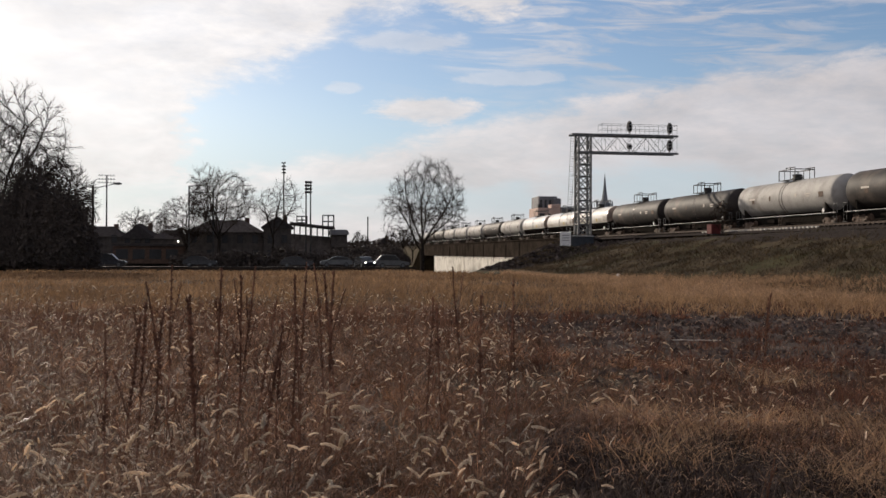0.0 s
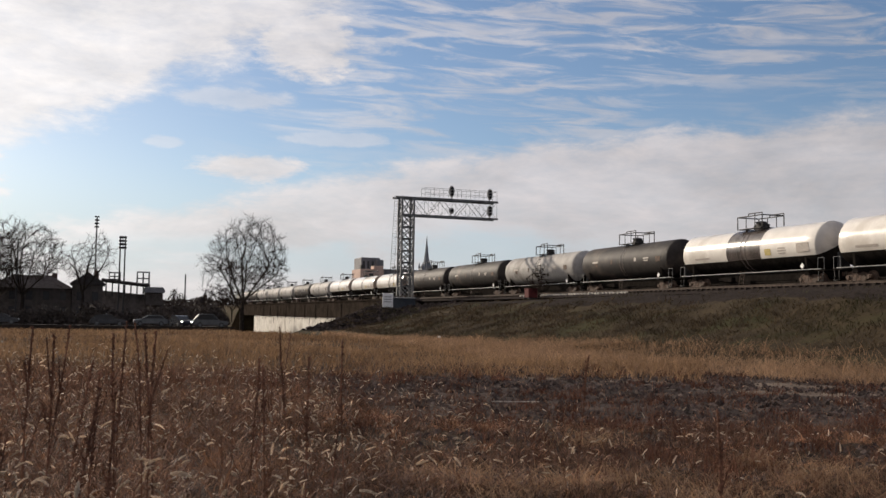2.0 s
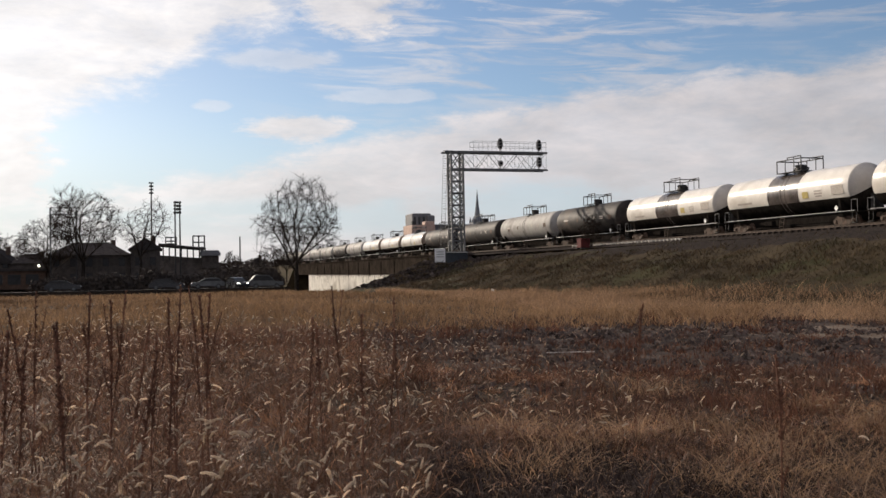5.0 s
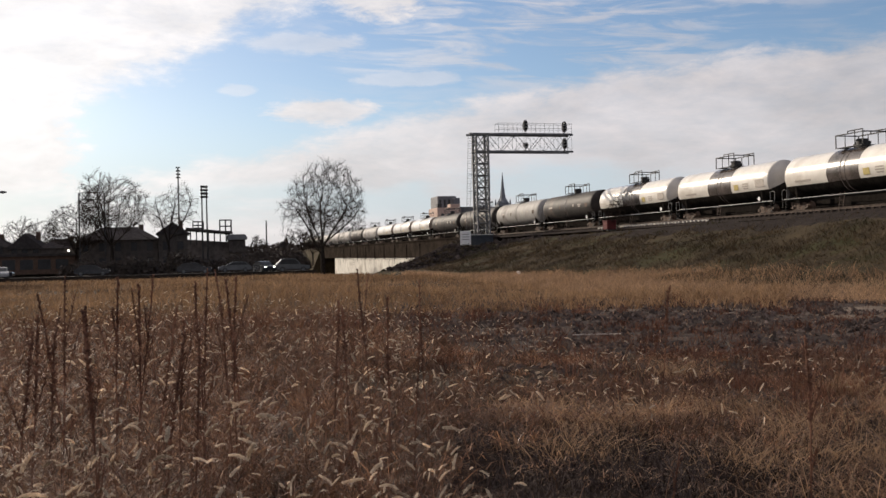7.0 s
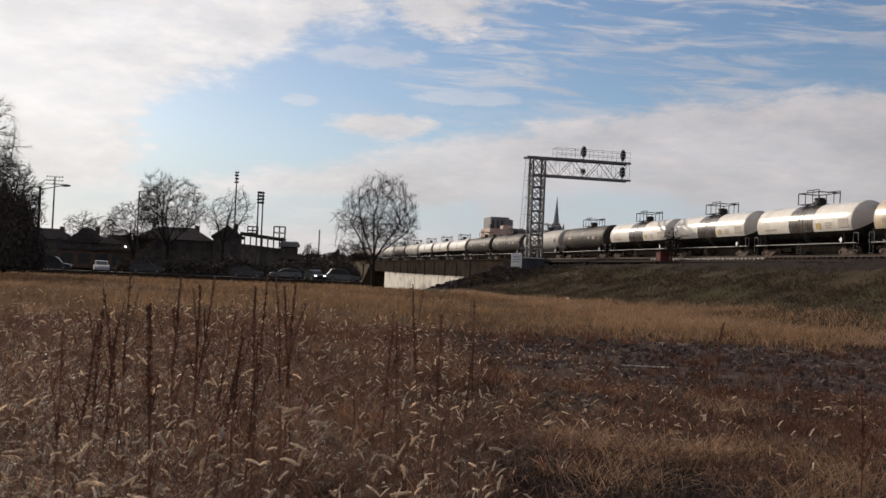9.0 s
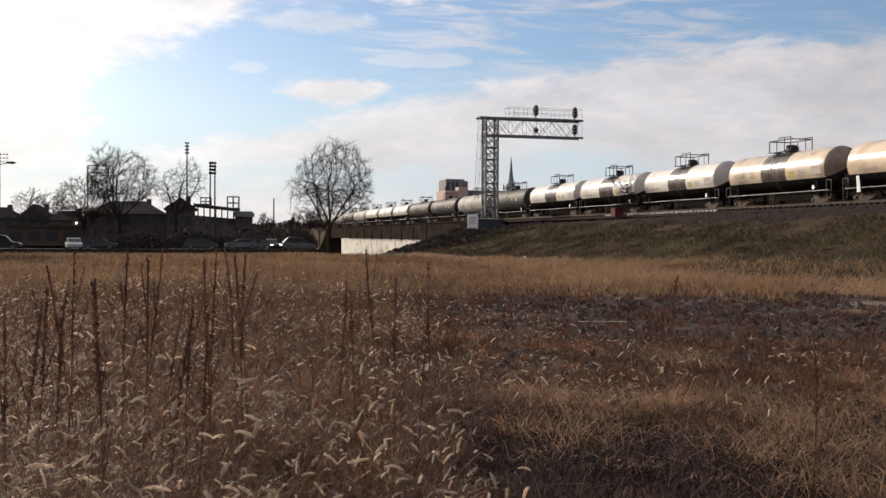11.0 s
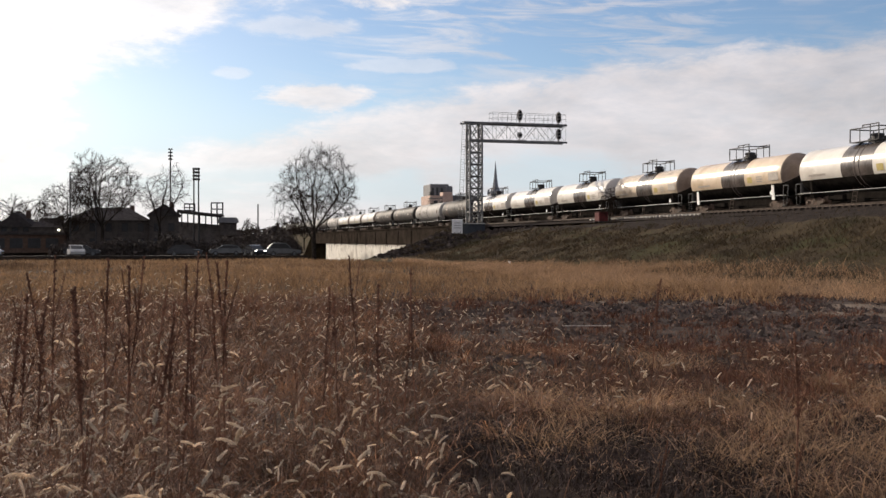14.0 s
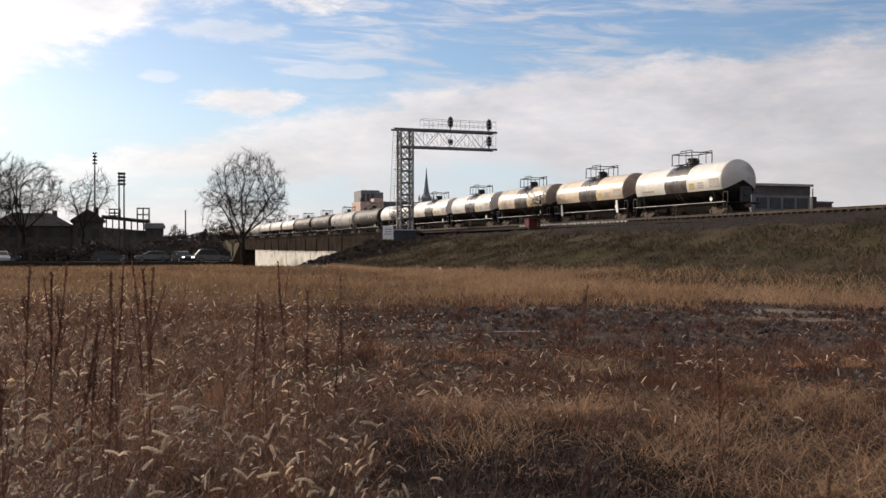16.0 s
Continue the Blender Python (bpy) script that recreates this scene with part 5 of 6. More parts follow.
def blade_mesh(name, vs, rows, mat):
    """Writes blades of (2 * rows + 1) points each as quads with a pointed tip."""
    n, m = len(vs), rows * 2 + 1
    base = np.arange(n)[:, None] * m
    quads = np.concatenate([base + np.array([2 * k, 2 * k + 1, 2 * k + 3, 2 * k + 2]) for k in range(rows - 1)], 0)
    tris = base + np.array([2 * rows - 2, 2 * rows - 1, 2 * rows])
    me = bpy.data.meshes.new(name)
    me.vertices.add(n * m)
    me.vertices.foreach_set("co", vs.reshape(-1))
    idx = np.concatenate([quads.reshape(-1), tris.reshape(-1)]).astype(np.int32)
    me.loops.add(len(idx))
    me.loops.foreach_set("vertex_index", idx)
    starts = np.concatenate([np.arange(len(quads)) * 4, len(quads) * 4 + np.arange(n) * 3]).astype(np.int32)
    me.polygons.add(len(starts))
    me.polygons.foreach_set("loop_start", starts)
    me.update(calc_edges=True)
    me.validate()
    me.materials.append(M[mat])
    return me


def blades(name, x, y, z, height, width, lean, mat, label, segments=3):
    """Many curved tapering blades in one mesh."""
    n = len(x)
    a = rng.uniform(0, math.tau, n)
    f = rng.uniform(0, math.tau, n)
    dxy = np.stack([np.cos(a), np.sin(a)], 1) * (lean * height)[:, None]
    side = np.stack([np.cos(f), np.sin(f)], 1) * (width / 2)[:, None]
    rows = segments
    vs = np.zeros((n, rows * 2 + 1, 3), np.float32)
    for k in range(rows):
        t = k / rows
        c = np.stack([x, y], 1) + dxy * t ** 1.8
        zz = z + height * t * (1 - (1 - np.maximum(0.3, 1 - 0.3 * lean)) * t * t)
        taper = 1 - 0.6 * t
        vs[:, 2 * k, :2], vs[:, 2 * k + 1, :2] = c - side * taper, c + side * taper
        vs[:, 2 * k, 2] = vs[:, 2 * k + 1, 2] = zz
    vs[:, -1, :2] = np.stack([x, y], 1) + dxy
    vs[:, -1, 2] = z + height * np.maximum(0.3, 1 - 0.3 * lean)
    return tagged(new(name, blade_mesh(name, vs, rows, mat)), label, "grass", kind="stuff")


def ground_at(x, y):
    return np.array([ground_z(float(a), float(b)) for a, b in zip(x, y)])


def lumps(x, y, s, seed):
    return np.array([noise.noise((float(a) * s, float(b) * s, seed)) for a, b in zip(x, y)])


def polar(n, r0, r1, a0, a1, power=1.0):
    """Places spread over a wedge of the field, thinning with distance."""
    u = rng.random(n)
    r = r0 * (r1 / r0) ** u if power == 0 else (r0 ** power + u * (r1 ** power - r0 ** power)) ** (1 / power)
    a = np.radians(rng.uniform(a0, a1, n))
    return r * np.sin(a), r * np.cos(a), r


def hollow(x, y):
    """A bare dark hollow in the weeds, and two smaller ones."""
    u = ((x - 2.6) / 1.15) ** 2 + ((y - 5.9) / 2.4) ** 2
    v = ((x - 1.0) / 0.5) ** 2 + ((y - 8.0) / 0.8) ** 2
    w = ((x - 5.6) / 1.2) ** 2 + ((y - 6.4) / 1.1) ** 2
    return np.minimum(np.minimum(u, v), w) + rng.normal(0, 0.25, len(x)) < 1


def open_ground(x, y):
    """1 where the eastern ground is nearly bare, 0 in the thick growth."""
    a, r = np.degrees(np.arctan2(x, y)), np.hypot(x, y)
    edge = 2.5 * lumps(x, y, 0.9, 6.6)
    return np.clip((a + edge - 16.5) / 3.0, 0, 1) * np.clip((8.3 + 0.6 * edge - r) / 1.2, 0, 1)


def gravelly(x, y):
    """Where the gravel lies open."""
    return (x > 4.5) & (x < 24) & (y > 10) & (y < 33) & (np.abs(y - (25.5 - 0.5 * x)) < 8.0 + 4 * lumps(x, y, 0.16, 9.0))


def gaps(x, y):
    """Thin places between the clumps, where the dark ground shows."""
    return (lumps(x, y, 1.15, 7.7) + 0.6 * lumps(x, y, 2.9, 1.1) < -0.14) & (np.hypot(x, y) < 14) & (rng.random(len(x)) > 0.12)


def low_east(x, y):
    """Growth stays low over the eastern middle ground."""
    a, r = np.degrees(np.arctan2(x, y)), np.hypot(x, y)
    return 1 - 0.6 * np.clip((a - 12) / 5, 0, 1) * np.clip((r - 7.5) / 3, 0, 1)


def tussocks(name, x, y, r, size, each, mat, label, wide=1.0, rows=4):
    """Clumps of long blades that spring from one root and arch over, tips hanging; all in one mesh."""
    n = len(x) * each
    k = np.repeat(np.arange(len(x)), each)
    drift = rng.uniform(0, math.tau, len(x))[k]
    a = np.where(rng.random(n) < 0.55, drift + rng.normal(0, 0.7, n), rng.uniform(0, math.tau, n))
    h = size[k] * rng.uniform(0.45, 1.25, n)
    reach = h * rng.uniform(0.35, 2.0, n)
    drop = rng.uniform(1.0, 2.15, n)
    root = np.stack([x[k] + rng.normal(0, 0.06, n), y[k] + rng.normal(0, 0.06, n)], 1)
    z = ground_at(x, y)[k] - 0.02
    way_ = np.stack([np.cos(a), np.sin(a)], 1)
    twist = rng.uniform(0, math.tau, n)
    side = np.stack([np.cos(twist), np.sin(twist)], 1) * (wide * (0.0034 + 0.00022 * r[k]) * rng.uniform(0.6, 1.5, n) / 2)[:, None]
    vs = np.zeros((n, rows * 2 + 1, 3), np.float32)
    for q in range(rows + 1):
        t = q / rows
        c = root + way_ * (reach * t ** 1.25)[:, None]
        zz = z + np.maximum(h * (2.0 * t - drop * t * t), 0.01 * t)
        if q < rows:
            vs[:, 2 * q, :2], vs[:, 2 * q + 1, :2] = c - side * (1 - 0.6 * t), c + side * (1 - 0.6 * t)
            vs[:, 2 * q, 2] = vs[:, 2 * q + 1, 2] = zz
        else:
            vs[:, -1, :2], vs[:, -1, 2] = c, zz
    return tagged(new(name, blade_mesh(name, vs, rows, mat)), label, "grass", kind="stuff")


# near field
x, y, r = polar(110000, 3.0, 30, -22, 52, 0.6)
bare = gravelly(x, y)
keep = (~bare | (rng.random(len(x)) < 0.10)) & (lumps(x, y, 0.55, 2.2) + 0.9 * lumps(x, y, 1.7, 3.3) + rng.random(len(x)) > 0.22)
x, y, r = x[keep], y[keep], r[keep]
east = np.clip((np.degrees(np.arctan2(x, y)) - 14) / 12, 0, 1)
keep = ~gaps(x, y) & (rng.random(len(x)) > 0.8 * east) & (rng.random(len(x)) > 0.9 * open_ground(x, y)) & (~hollow(x, y) | (rng.random(len(x)) < 0.05))
x, y, r, east = x[keep], y[keep], r[keep], east[keep]
left = np.clip((12 - np.degrees(np.arctan2(x, y))) / 8, 0, 1)
hgt = low_east(x, y) * (1 + 0.15 * left * (r < 14)) * (1 - 0.45 * east) * (1 - 0.5 * open_ground(x, y)) * (0.35 + 0.24 * lumps(x, y, 0.35, 5.0) + 0.24 * lumps(x, y, 1.3, 8.0)) * rng.uniform(0.55, 1.25, len(x)) 
blades("dry_grass", x, y, ground_at(x, y) - 0.02, np.clip(hgt, 0.06, 1), (0.0025 + 0.0008 * r) * rng.uniform(0.6, 1.7, len(x)), rng.uniform(0.4, 2.4, len(x)), "grass", "dry brown matted grass over the field")

x, y, r = polar(2200, 2.9, 17, -23, 50, 0.7)
keep = (~hollow(x, y) | (rng.random(len(x)) < 0.12)) & ~gaps(x, y) & ~gravelly(x, y) & (rng.random(len(x)) > 0.95 * open_ground(x, y)) & (1.3 * lumps(x, y, 0.8, 1.9) + rng.random(len(x)) > 0.3)
x, y, r = x[keep], y[keep], r[keep]
size = low_east(x, y) * (0.30 + 0.14 * lumps(x, y, 0.5, 3.7)) * rng.uniform(0.6, 1.25, len(x)) * (1 - 0.5 * open_ground(x, y))
tussocks("grass_tussocks", x, y, r, size, 58, "tussock", "arching tussocks of dry orange-brown grass", 1.25)

# drier, redder weeds to the east, thin over the gravel
x, y, r = polar(80000, 3.2, 34, 14, 54, 0.36)
c = lumps(x, y, 0.45, 6.0) + 0.6 * lumps(x, y, 1.6, 3.0)
bare = gravelly(x, y)
keep = (c + rng.random(len(x)) * 0.7 > 0.25) & (~bare | (rng.random(len(x)) < 0.08))
x, y, r, c = x[keep], y[keep], r[keep], c[keep]
keep = (~hollow(x, y) | (rng.random(len(x)) < 0.15)) & (rng.random(len(x)) > 0.75 * open_ground(x, y))
x, y, r, c = x[keep], y[keep], r[keep], c[keep]
blades("brown_weeds", x, y, ground_at(x, y) - 0.02, np.clip(np.where(r > 9, 0.13 + 0.16 * c, 0.24 + 0.22 * c), 0.04, 0.7) * rng.uniform(0.5, 1.2, len(x)), 0.003 + 0.0009 * r, rng.uniform(0.2, 1.6, len(x)), "brown_weed", "brown dead weeds on gravelly ground")
# the far part of the field
x, y, r = polar(84000, 26, 126, -20, 34, 0.5)
keep = (x < TOE_X + 2 - 7 * np.clip((y - 55) / 35, 0, 1)) & (y < 127) & (np.hypot(x - 34.5, y - 113) > 9.5) & (np.hypot(x - 30, y - 103.5) > 10.5) & (lumps(x, y, 0.12, 2.0) + rng.random(len(x)) * 1.2 > 0.1)
x, y, r = x[keep], y[keep], r[keep]
blades("field_grass", x, y, ground_at(x, y) - 0.03, (0.42 + 0.25 * lumps(x, y, 0.09, 4.0)) * rng.uniform(0.6, 1.2, len(x)), 0.005 + 0.0007 * r, rng.uniform(0.2, 1.5, len(x)), "field_grass", "pale brown grass of the far field", 2)
# tall tan grass along the foot of the bank
n = 76000
y = rng.uniform(6, 112, n) ** 1.0
front = np.interp(y, [0, 21, 27.7, 32.2, 60, 112], [24, 18.8, 15.6, 13.5, 17.5, 22.0])
x = front + rng.random(n) ** 1.3 * (TOE_X + 2.5 - front) + lumps(np.zeros(n), y, 0.22, 3.0) * 0.9
keep = (x < TOE_X + 2.5 - 6 * np.clip((y - 55) / 35, 0, 1)) & (lumps(x, y, 0.3, 7.0) + rng.random(n) > 0.25) & (np.hypot(x - 34.5, y - 113) > 10.5) & (np.hypot(x - 30, y - 103.5) > 11.0)
x, y = x[keep], y[keep]
r = np.hypot(x, y)
blades("tall_grass", x, y, ground_at(x, y) - 0.03, (0.58 + 0.42 * lumps(x, y, 0.2, 1.0)) * rng.uniform(0.35, 1.15, len(x)), 0.004 + 0.0004 * r, rng.uniform(0.3, 2.0, len(x)), "tan_grass", "tall tan grass along the foot of the bank")
# short rough turf on the bank
n = 110000
y = rng.uniform(8, 124, n)
x = rng.uniform(TOE_X - 1, TOP_X + 2, n)
keep = (lumps(x, y, 0.4, 5.0) + rng.random(n) * 1.1 > 0.15) & (rng.random(n) > np.clip((x - 32.2 - 1.6 * lumps(x, y, 0.3, 6.0)) / 2.2, 0, 0.96))
x, y = x[keep], y[keep]
r = np.hypot(x, y)
blades("bank_grass", x, y, ground_at(x, y) - 0.03, (0.27 + 0.30 * lumps(x, y, 0.45, 9.0)) * rng.uniform(0.5, 1.3, len(x)), 0.006 + 0.0007 * r, rng.uniform(0.4, 1.8, len(x)), "bank_grass", "rough olive and brown turf on the bank", 2)


# twiggy reddish weeds in clumps
x0, y0, r0 = polar(3600, 3.0, 26, -20, 50, 0.4)
which = rng.integers(0, len(x0), 28000)
x, y = x0[which] + rng.normal(0, 0.035, len(which)), y0[which] + rng.normal(0, 0.035, len(which))
size = (rng.uniform(0.22, 0.62, len(x0)) * np.where(gaps(x0, y0), 0.15, 1.0))[which]
r = r0[which]
size = size * low_east(x, y) * (1 + 0.15 * np.clip((11 - np.degrees(np.arctan2(x, y))) / 8, 0, 1)) * np.where(hollow(x, y), 0.25, 1.0) * (1 - 0.65 * open_ground(x, y)) * np.where((np.degrees(np.arctan2(x, y)) > 17) & (r > 8.5), 0.5, 1.0)
blades("twiggy_weeds", x, y, ground_at(x, y) - 0.02, size * rng.uniform(0.4, 1.15, len(x)), 0.0016 + 0.0005 * r, rng.uniform(0.3, 1.7, len(x)), "twig_weed", "clumps of reddish brown twiggy weeds")
x0, y0, r0 = polar(420, 8.0, 30, 13, 50, 1.0)
which = rng.integers(0, len(x0), 15000)
x, y, r = x0[which] + rng.normal(0, 0.10, len(which)), y0[which] + rng.normal(0, 0.10, len(which)), r0[which]
size = rng.uniform(0.12, 0.5, len(x0))[which] * np.where(gravelly(x0, y0), 0.7, 1.0)[which]
blades("thin_red_weeds", x, y, ground_at(x, y) - 0.02, size * rng.uniform(0.3, 1.1, len(x)), 0.0012 + 0.0005 * r, rng.uniform(0.1, 1.0, len(x)), "twig_weed", "thin reddish weeds scattered over gravelly ground")
# low dark weeds over the bare eastern ground, coloured darker for the shade there
x, y, r = polar(42000, 3.4, 10.5, 15, 52, 0.8)
keep = (open_ground(x, y) > 0.3) | hollow(x, y)
x, y, r = x[keep], y[keep], r[keep]
blades("low_dark_weeds", x, y, ground_at(x, y) - 0.01, rng.uniform(0.04, 0.22, len(x)) * (1 + 0.6 * lumps(x, y, 1.4, 5.5)), 0.004 + 0.0006 * r, rng.uniform(0.2, 1.8, len(x)), "dark_weed", "low dark weeds over bare soil, with shade put into their colour", 2)
# straw lying over the ground
x, y, r = polar(52000, 2.8, 34, -22, 54, 0.36)
keep = ~gaps(x, y) & (~hollow(x, y) | (rng.random(len(x)) < 0.12)) & ((x < 1.2) | (rng.random(len(x)) < 0.22)) & (rng.random(len(x)) > 0.5 * open_ground(x, y))
x, y, r = x[keep], y[keep], r[keep]
blades("fallen_straw", x, y, ground_at(x, y) + rng.uniform(0.0, 0.16, len(x)), rng.uniform(0.03, 0.11, len(x)), 0.003 + 0.0007 * r, rng.uniform(0.8, 3.0, len(x)), "straw", "fallen bleached straw over the ground", 2)
x, y, r = polar(52000, 2.8, 16, -22, 30, 0.36)
keep = ~gaps(x, y) & (~hollow(x, y) | (rng.random(len(x)) < 0.05)) & (rng.random(len(x)) > 0.85 * open_ground(x, y)) & (rng.random(len(x)) > 0.75 * np.clip((np.degrees(np.arctan2(x, y)) - 7) / 7, 0, 1))
x, y, r = x[keep], y[keep], r[keep]
blades("broken_stems", x, y, ground_at(x, y) + rng.random(len(x)) * np.clip(0.50 - 0.012 * np.degrees(np.arctan2(x, y)), 0.1, 0.6), rng.uniform(0.02, 0.10, len(x)), (0.0025 + 0.0006 * r) * rng.uniform(0.7, 2.0, len(x)), rng.uniform(0.5, 3.0, len(x)), "straw", "bleached broken stems tangled in the grass", 2)
# bleached straw in loose heaps on the bare eastern ground
x, y, r = polar(30000, 3.3, 9.5, 16, 52, 0.8)
keep = (lumps(x, y, 1.1, 2.7) + 0.7 * lumps(x, y, 3.1, 6.1) + 0.5 * rng.random(len(x)) > np.where(hollow(x, y), 0.62, 0.36))
x, y, r = x[keep], y[keep], r[keep]
blades("straw_heaps", x, y, ground_at(x, y) + rng.uniform(0.0, 0.12, len(x)), rng.uniform(0.02, 0.08, len(x)), (0.003 + 0.0007 * r) * rng.uniform(0.7, 1.8, len(x)), rng.uniform(0.6, 3.0, len(x)), "straw", "loose heaps of bleached straw on bare ground", 2)
# arching pale tufts on the eastern ground
tuft_at = ((32.5, 7.2), (36.0, 9.4), (40.5, 8.2), (28.0, 12.5), (43.0, 7.2), (24.0, 8.6), (38.5, 6.3), (43.5, 9.8), (20.0, 9.6), (45.5, 8.0), (37.0, 7.6), (39.5, 10.2), (41.5, 11.0), (34.0, 8.4), (42.0, 6.6), (44.5, 9.0), (31.0, 9.8), (36.5, 11.4), (27.0, 9.2), (22.5, 7.4))
tx, ty, th = [], [], []
for a, d in tuft_at:
    m = 240
    s_ = rng.uniform(0.15, 0.32)
    tx.append(d * math.sin(radians(a)) + rng.normal(0, s_, m)), ty.append(d * math.cos(radians(a)) + rng.normal(0, s_, m)), th.append(rng.uniform(0.18, 0.42, m))
x, y, h_ = np.concatenate(tx), np.concatenate(ty), np.concatenate(th)
blades("pale_tufts", x, y, ground_at(x, y) - 0.01, h_, np.full(len(x), 0.008), rng.uniform(0.5, 2.4, len(x)), "tan_grass", "arching pale tufts of dry grass")
# loose stones on the bare gravel
n = 26000
x, y = rng.uniform(4, 25, n), rng.uniform(8, 33, n)
keep = gravelly(x, y) & (rng.random(n) < 0.55 + lumps(x, y, 0.5, 2.9))
x, y = np.concatenate([x[keep], polar(2500, 3.5, 14, 18, 50, 1.0)[0]]), np.concatenate([y[keep], np.zeros(2500)])
t_ = polar(2500, 3.5, 14, 18, 50, 1.0)
x[-2500:], y[-2500:] = t_[0], t_[1]
keep = np.hypot(x, y) > 8.5
x, y = x[keep], y[keep]
sz = rng.uniform(0.015, 0.06, len(x)) * (1 + 0.03 * np.hypot(x, y))
zz = ground_at(x, y)
octa = np.array([(1, 0, 0), (0, 1, 0), (-1, 0, 0), (0, -1, 0), (0, 0, 0.8), (0, 0, -0.5)])
tri = np.array([(0, 1, 4), (1, 2, 4), (2, 3, 4), (3, 0, 4), (1, 0, 5), (2, 1, 5), (3, 2, 5), (0, 3, 5)])
vs = (octa[None] * sz[:, None, None] * rng.uniform(0.6, 1.4, (len(x), 6, 1)) + np.stack([x, y, zz], 1)[:, None]).reshape(-1, 3)
me = bpy.data.meshes.new("loose_stones")
me.from_pydata(vs.tolist(), [], (tri[None] + 6 * np.arange(len(x))[:, None, None]).reshape(-1, 3).tolist())
me.materials.append(M["stones"])
tagged(new("loose_stones", me), "loose grey stones on the bare gravel", "gravel", kind="stuff")


n = 2600
x, y = rng.uniform(21, 38, n), rng.uniform(94, 122, n)
near = np.minimum(np.hypot(x - 30, y - 103.5) / 9.5, np.hypot(x - 34.5, y - 113) / 8.0)
keep = near + 0.25 * rng.random(n) < 1.0
x, y = x[keep], y[keep]
sz = 0.10 + 0.32 * rng.random(len(x)) ** 3
vs = (octa[None] * sz[:, None, None] * rng.uniform(0.6, 1.5, (len(x), 6, 1)) + np.stack([x, y, ground_at(x, y) + 0.03], 1)[:, None]).reshape(-1, 3)
me = bpy.data.meshes.new("rubble")
me.from_pydata(vs.tolist(), [], (tri[None] + 6 * np.arange(len(x))[:, None, None]).reshape(-1, 3).tolist())
me.materials.append(M["rubble"])
tagged(new("rubble", me), "dark broken rubble on the heap at the bank's end", "rubble", kind="stuff")


def foxtails(name, x, y, z, stem_h, length, mat, label):
    """Thin stems that bend over into furry drooping seed heads, all in one mesh."""
    vs, fs, mi = [], [], []
    fr = random.Random(12)
    for px, py, pz, h, ln in zip(x, y, z, stem_h, length):
        a = fr.gauss(-0.7, 2.0)
        ux, uy = math.cos(a), math.sin(a)
        bend = fr.uniform(0.1, 0.7) * h
        sx, sy, sz = px + ux * bend, py + uy * bend, pz + h
        w = 0.0006 + 0.00012 * math.hypot(px, py)
        k = len(vs)
        mx, my, mz = px + ux * bend * 0.3, py + uy * bend * 0.3, pz + h * 0.6
        vs += [(px - w, py, pz), (px + w, py, pz), (mx + w, my, mz), (mx - w, my, mz), (sx + w, sy, sz), (sx - w, sy, sz)]
        fs += [(k, k + 1, k + 2, k + 3), (k + 3, k + 2, k + 4, k + 5)]
        mi += [1, 1]
        droop = fr.uniform(0.0, 1.2)
        rad = ln * fr.uniform(0.07, 0.11)
        ang = fr.uniform(-0.5, 1.25)
        cx, cy, cz = sx, sy, sz
        rings = []
        nseg = 6
        for s in range(nseg + 1):
            t = s / nseg
            el_ = ang - droop * t
            dx_, dz_ = math.cos(el_), math.sin(el_)
            rr = rad * (0.35 + 1.5 * t * (1 - t) * 2 * 0.6 + 0.25 * (1 - t)) * (0.25 if s == nseg else 1)
            nx, nz = -dz_, dx_
            ring = []
            for q in range(5):
                b = math.tau * q / 5 + s
                vx, vz = nx * math.cos(b), nz * math.cos(b)
                vy = math.sin(b)
                ring.append((cx + rr * (vx * ux - vy * uy), cy + rr * (vx * uy + vy * ux), cz + rr * vz))
            rings.append(ring)
            for _ in range(3):
                b = fr.uniform(0, math.tau)
                vx, vz, vy = nx * math.cos(b), nz * math.cos(b), math.sin(b)
                e = rr * fr.uniform(1.6, 2.6)
                tip = (cx + e * (vx * ux - vy * uy) + dx_ * ux * e * 0.9, cy + e * (vx * uy + vy * ux) + dx_ * uy * e * 0.9, cz + e * vz + dz_ * e * 0.9)
                k = len(vs)
                vs += [(cx + ux * 0.002, cy + uy * 0.002, cz + 0.002), (cx - ux * 0.002, cy - uy * 0.002, cz - 0.001), tip]
                fs.append((k, k + 1, k + 2))
                mi.append(0)
            cx, cy, cz = cx + dx_ * ux * ln / nseg, cy + dx_ * uy * ln / nseg, cz + dz_ * ln / nseg
        k = len(vs)
        for ring in rings:
            vs += ring
        for s in range(nseg):
            for q in range(5):
                q2 = (q + 1) % 5
                fs.append((k + s * 5 + q, k + s * 5 + q2, k + s * 5 + 5 + q2, k + s * 5 + 5 + q))
                mi.append(0)
    me = bpy.data.meshes.new(name)
    me.from_pydata(vs, [], fs)
    me.materials.append(M[mat]), me.materials.append(M["brown_weed"])
    me.polygons.foreach_set("material_index", mi)
    return tagged(new(name, me), label, "grass", kind="stuff")


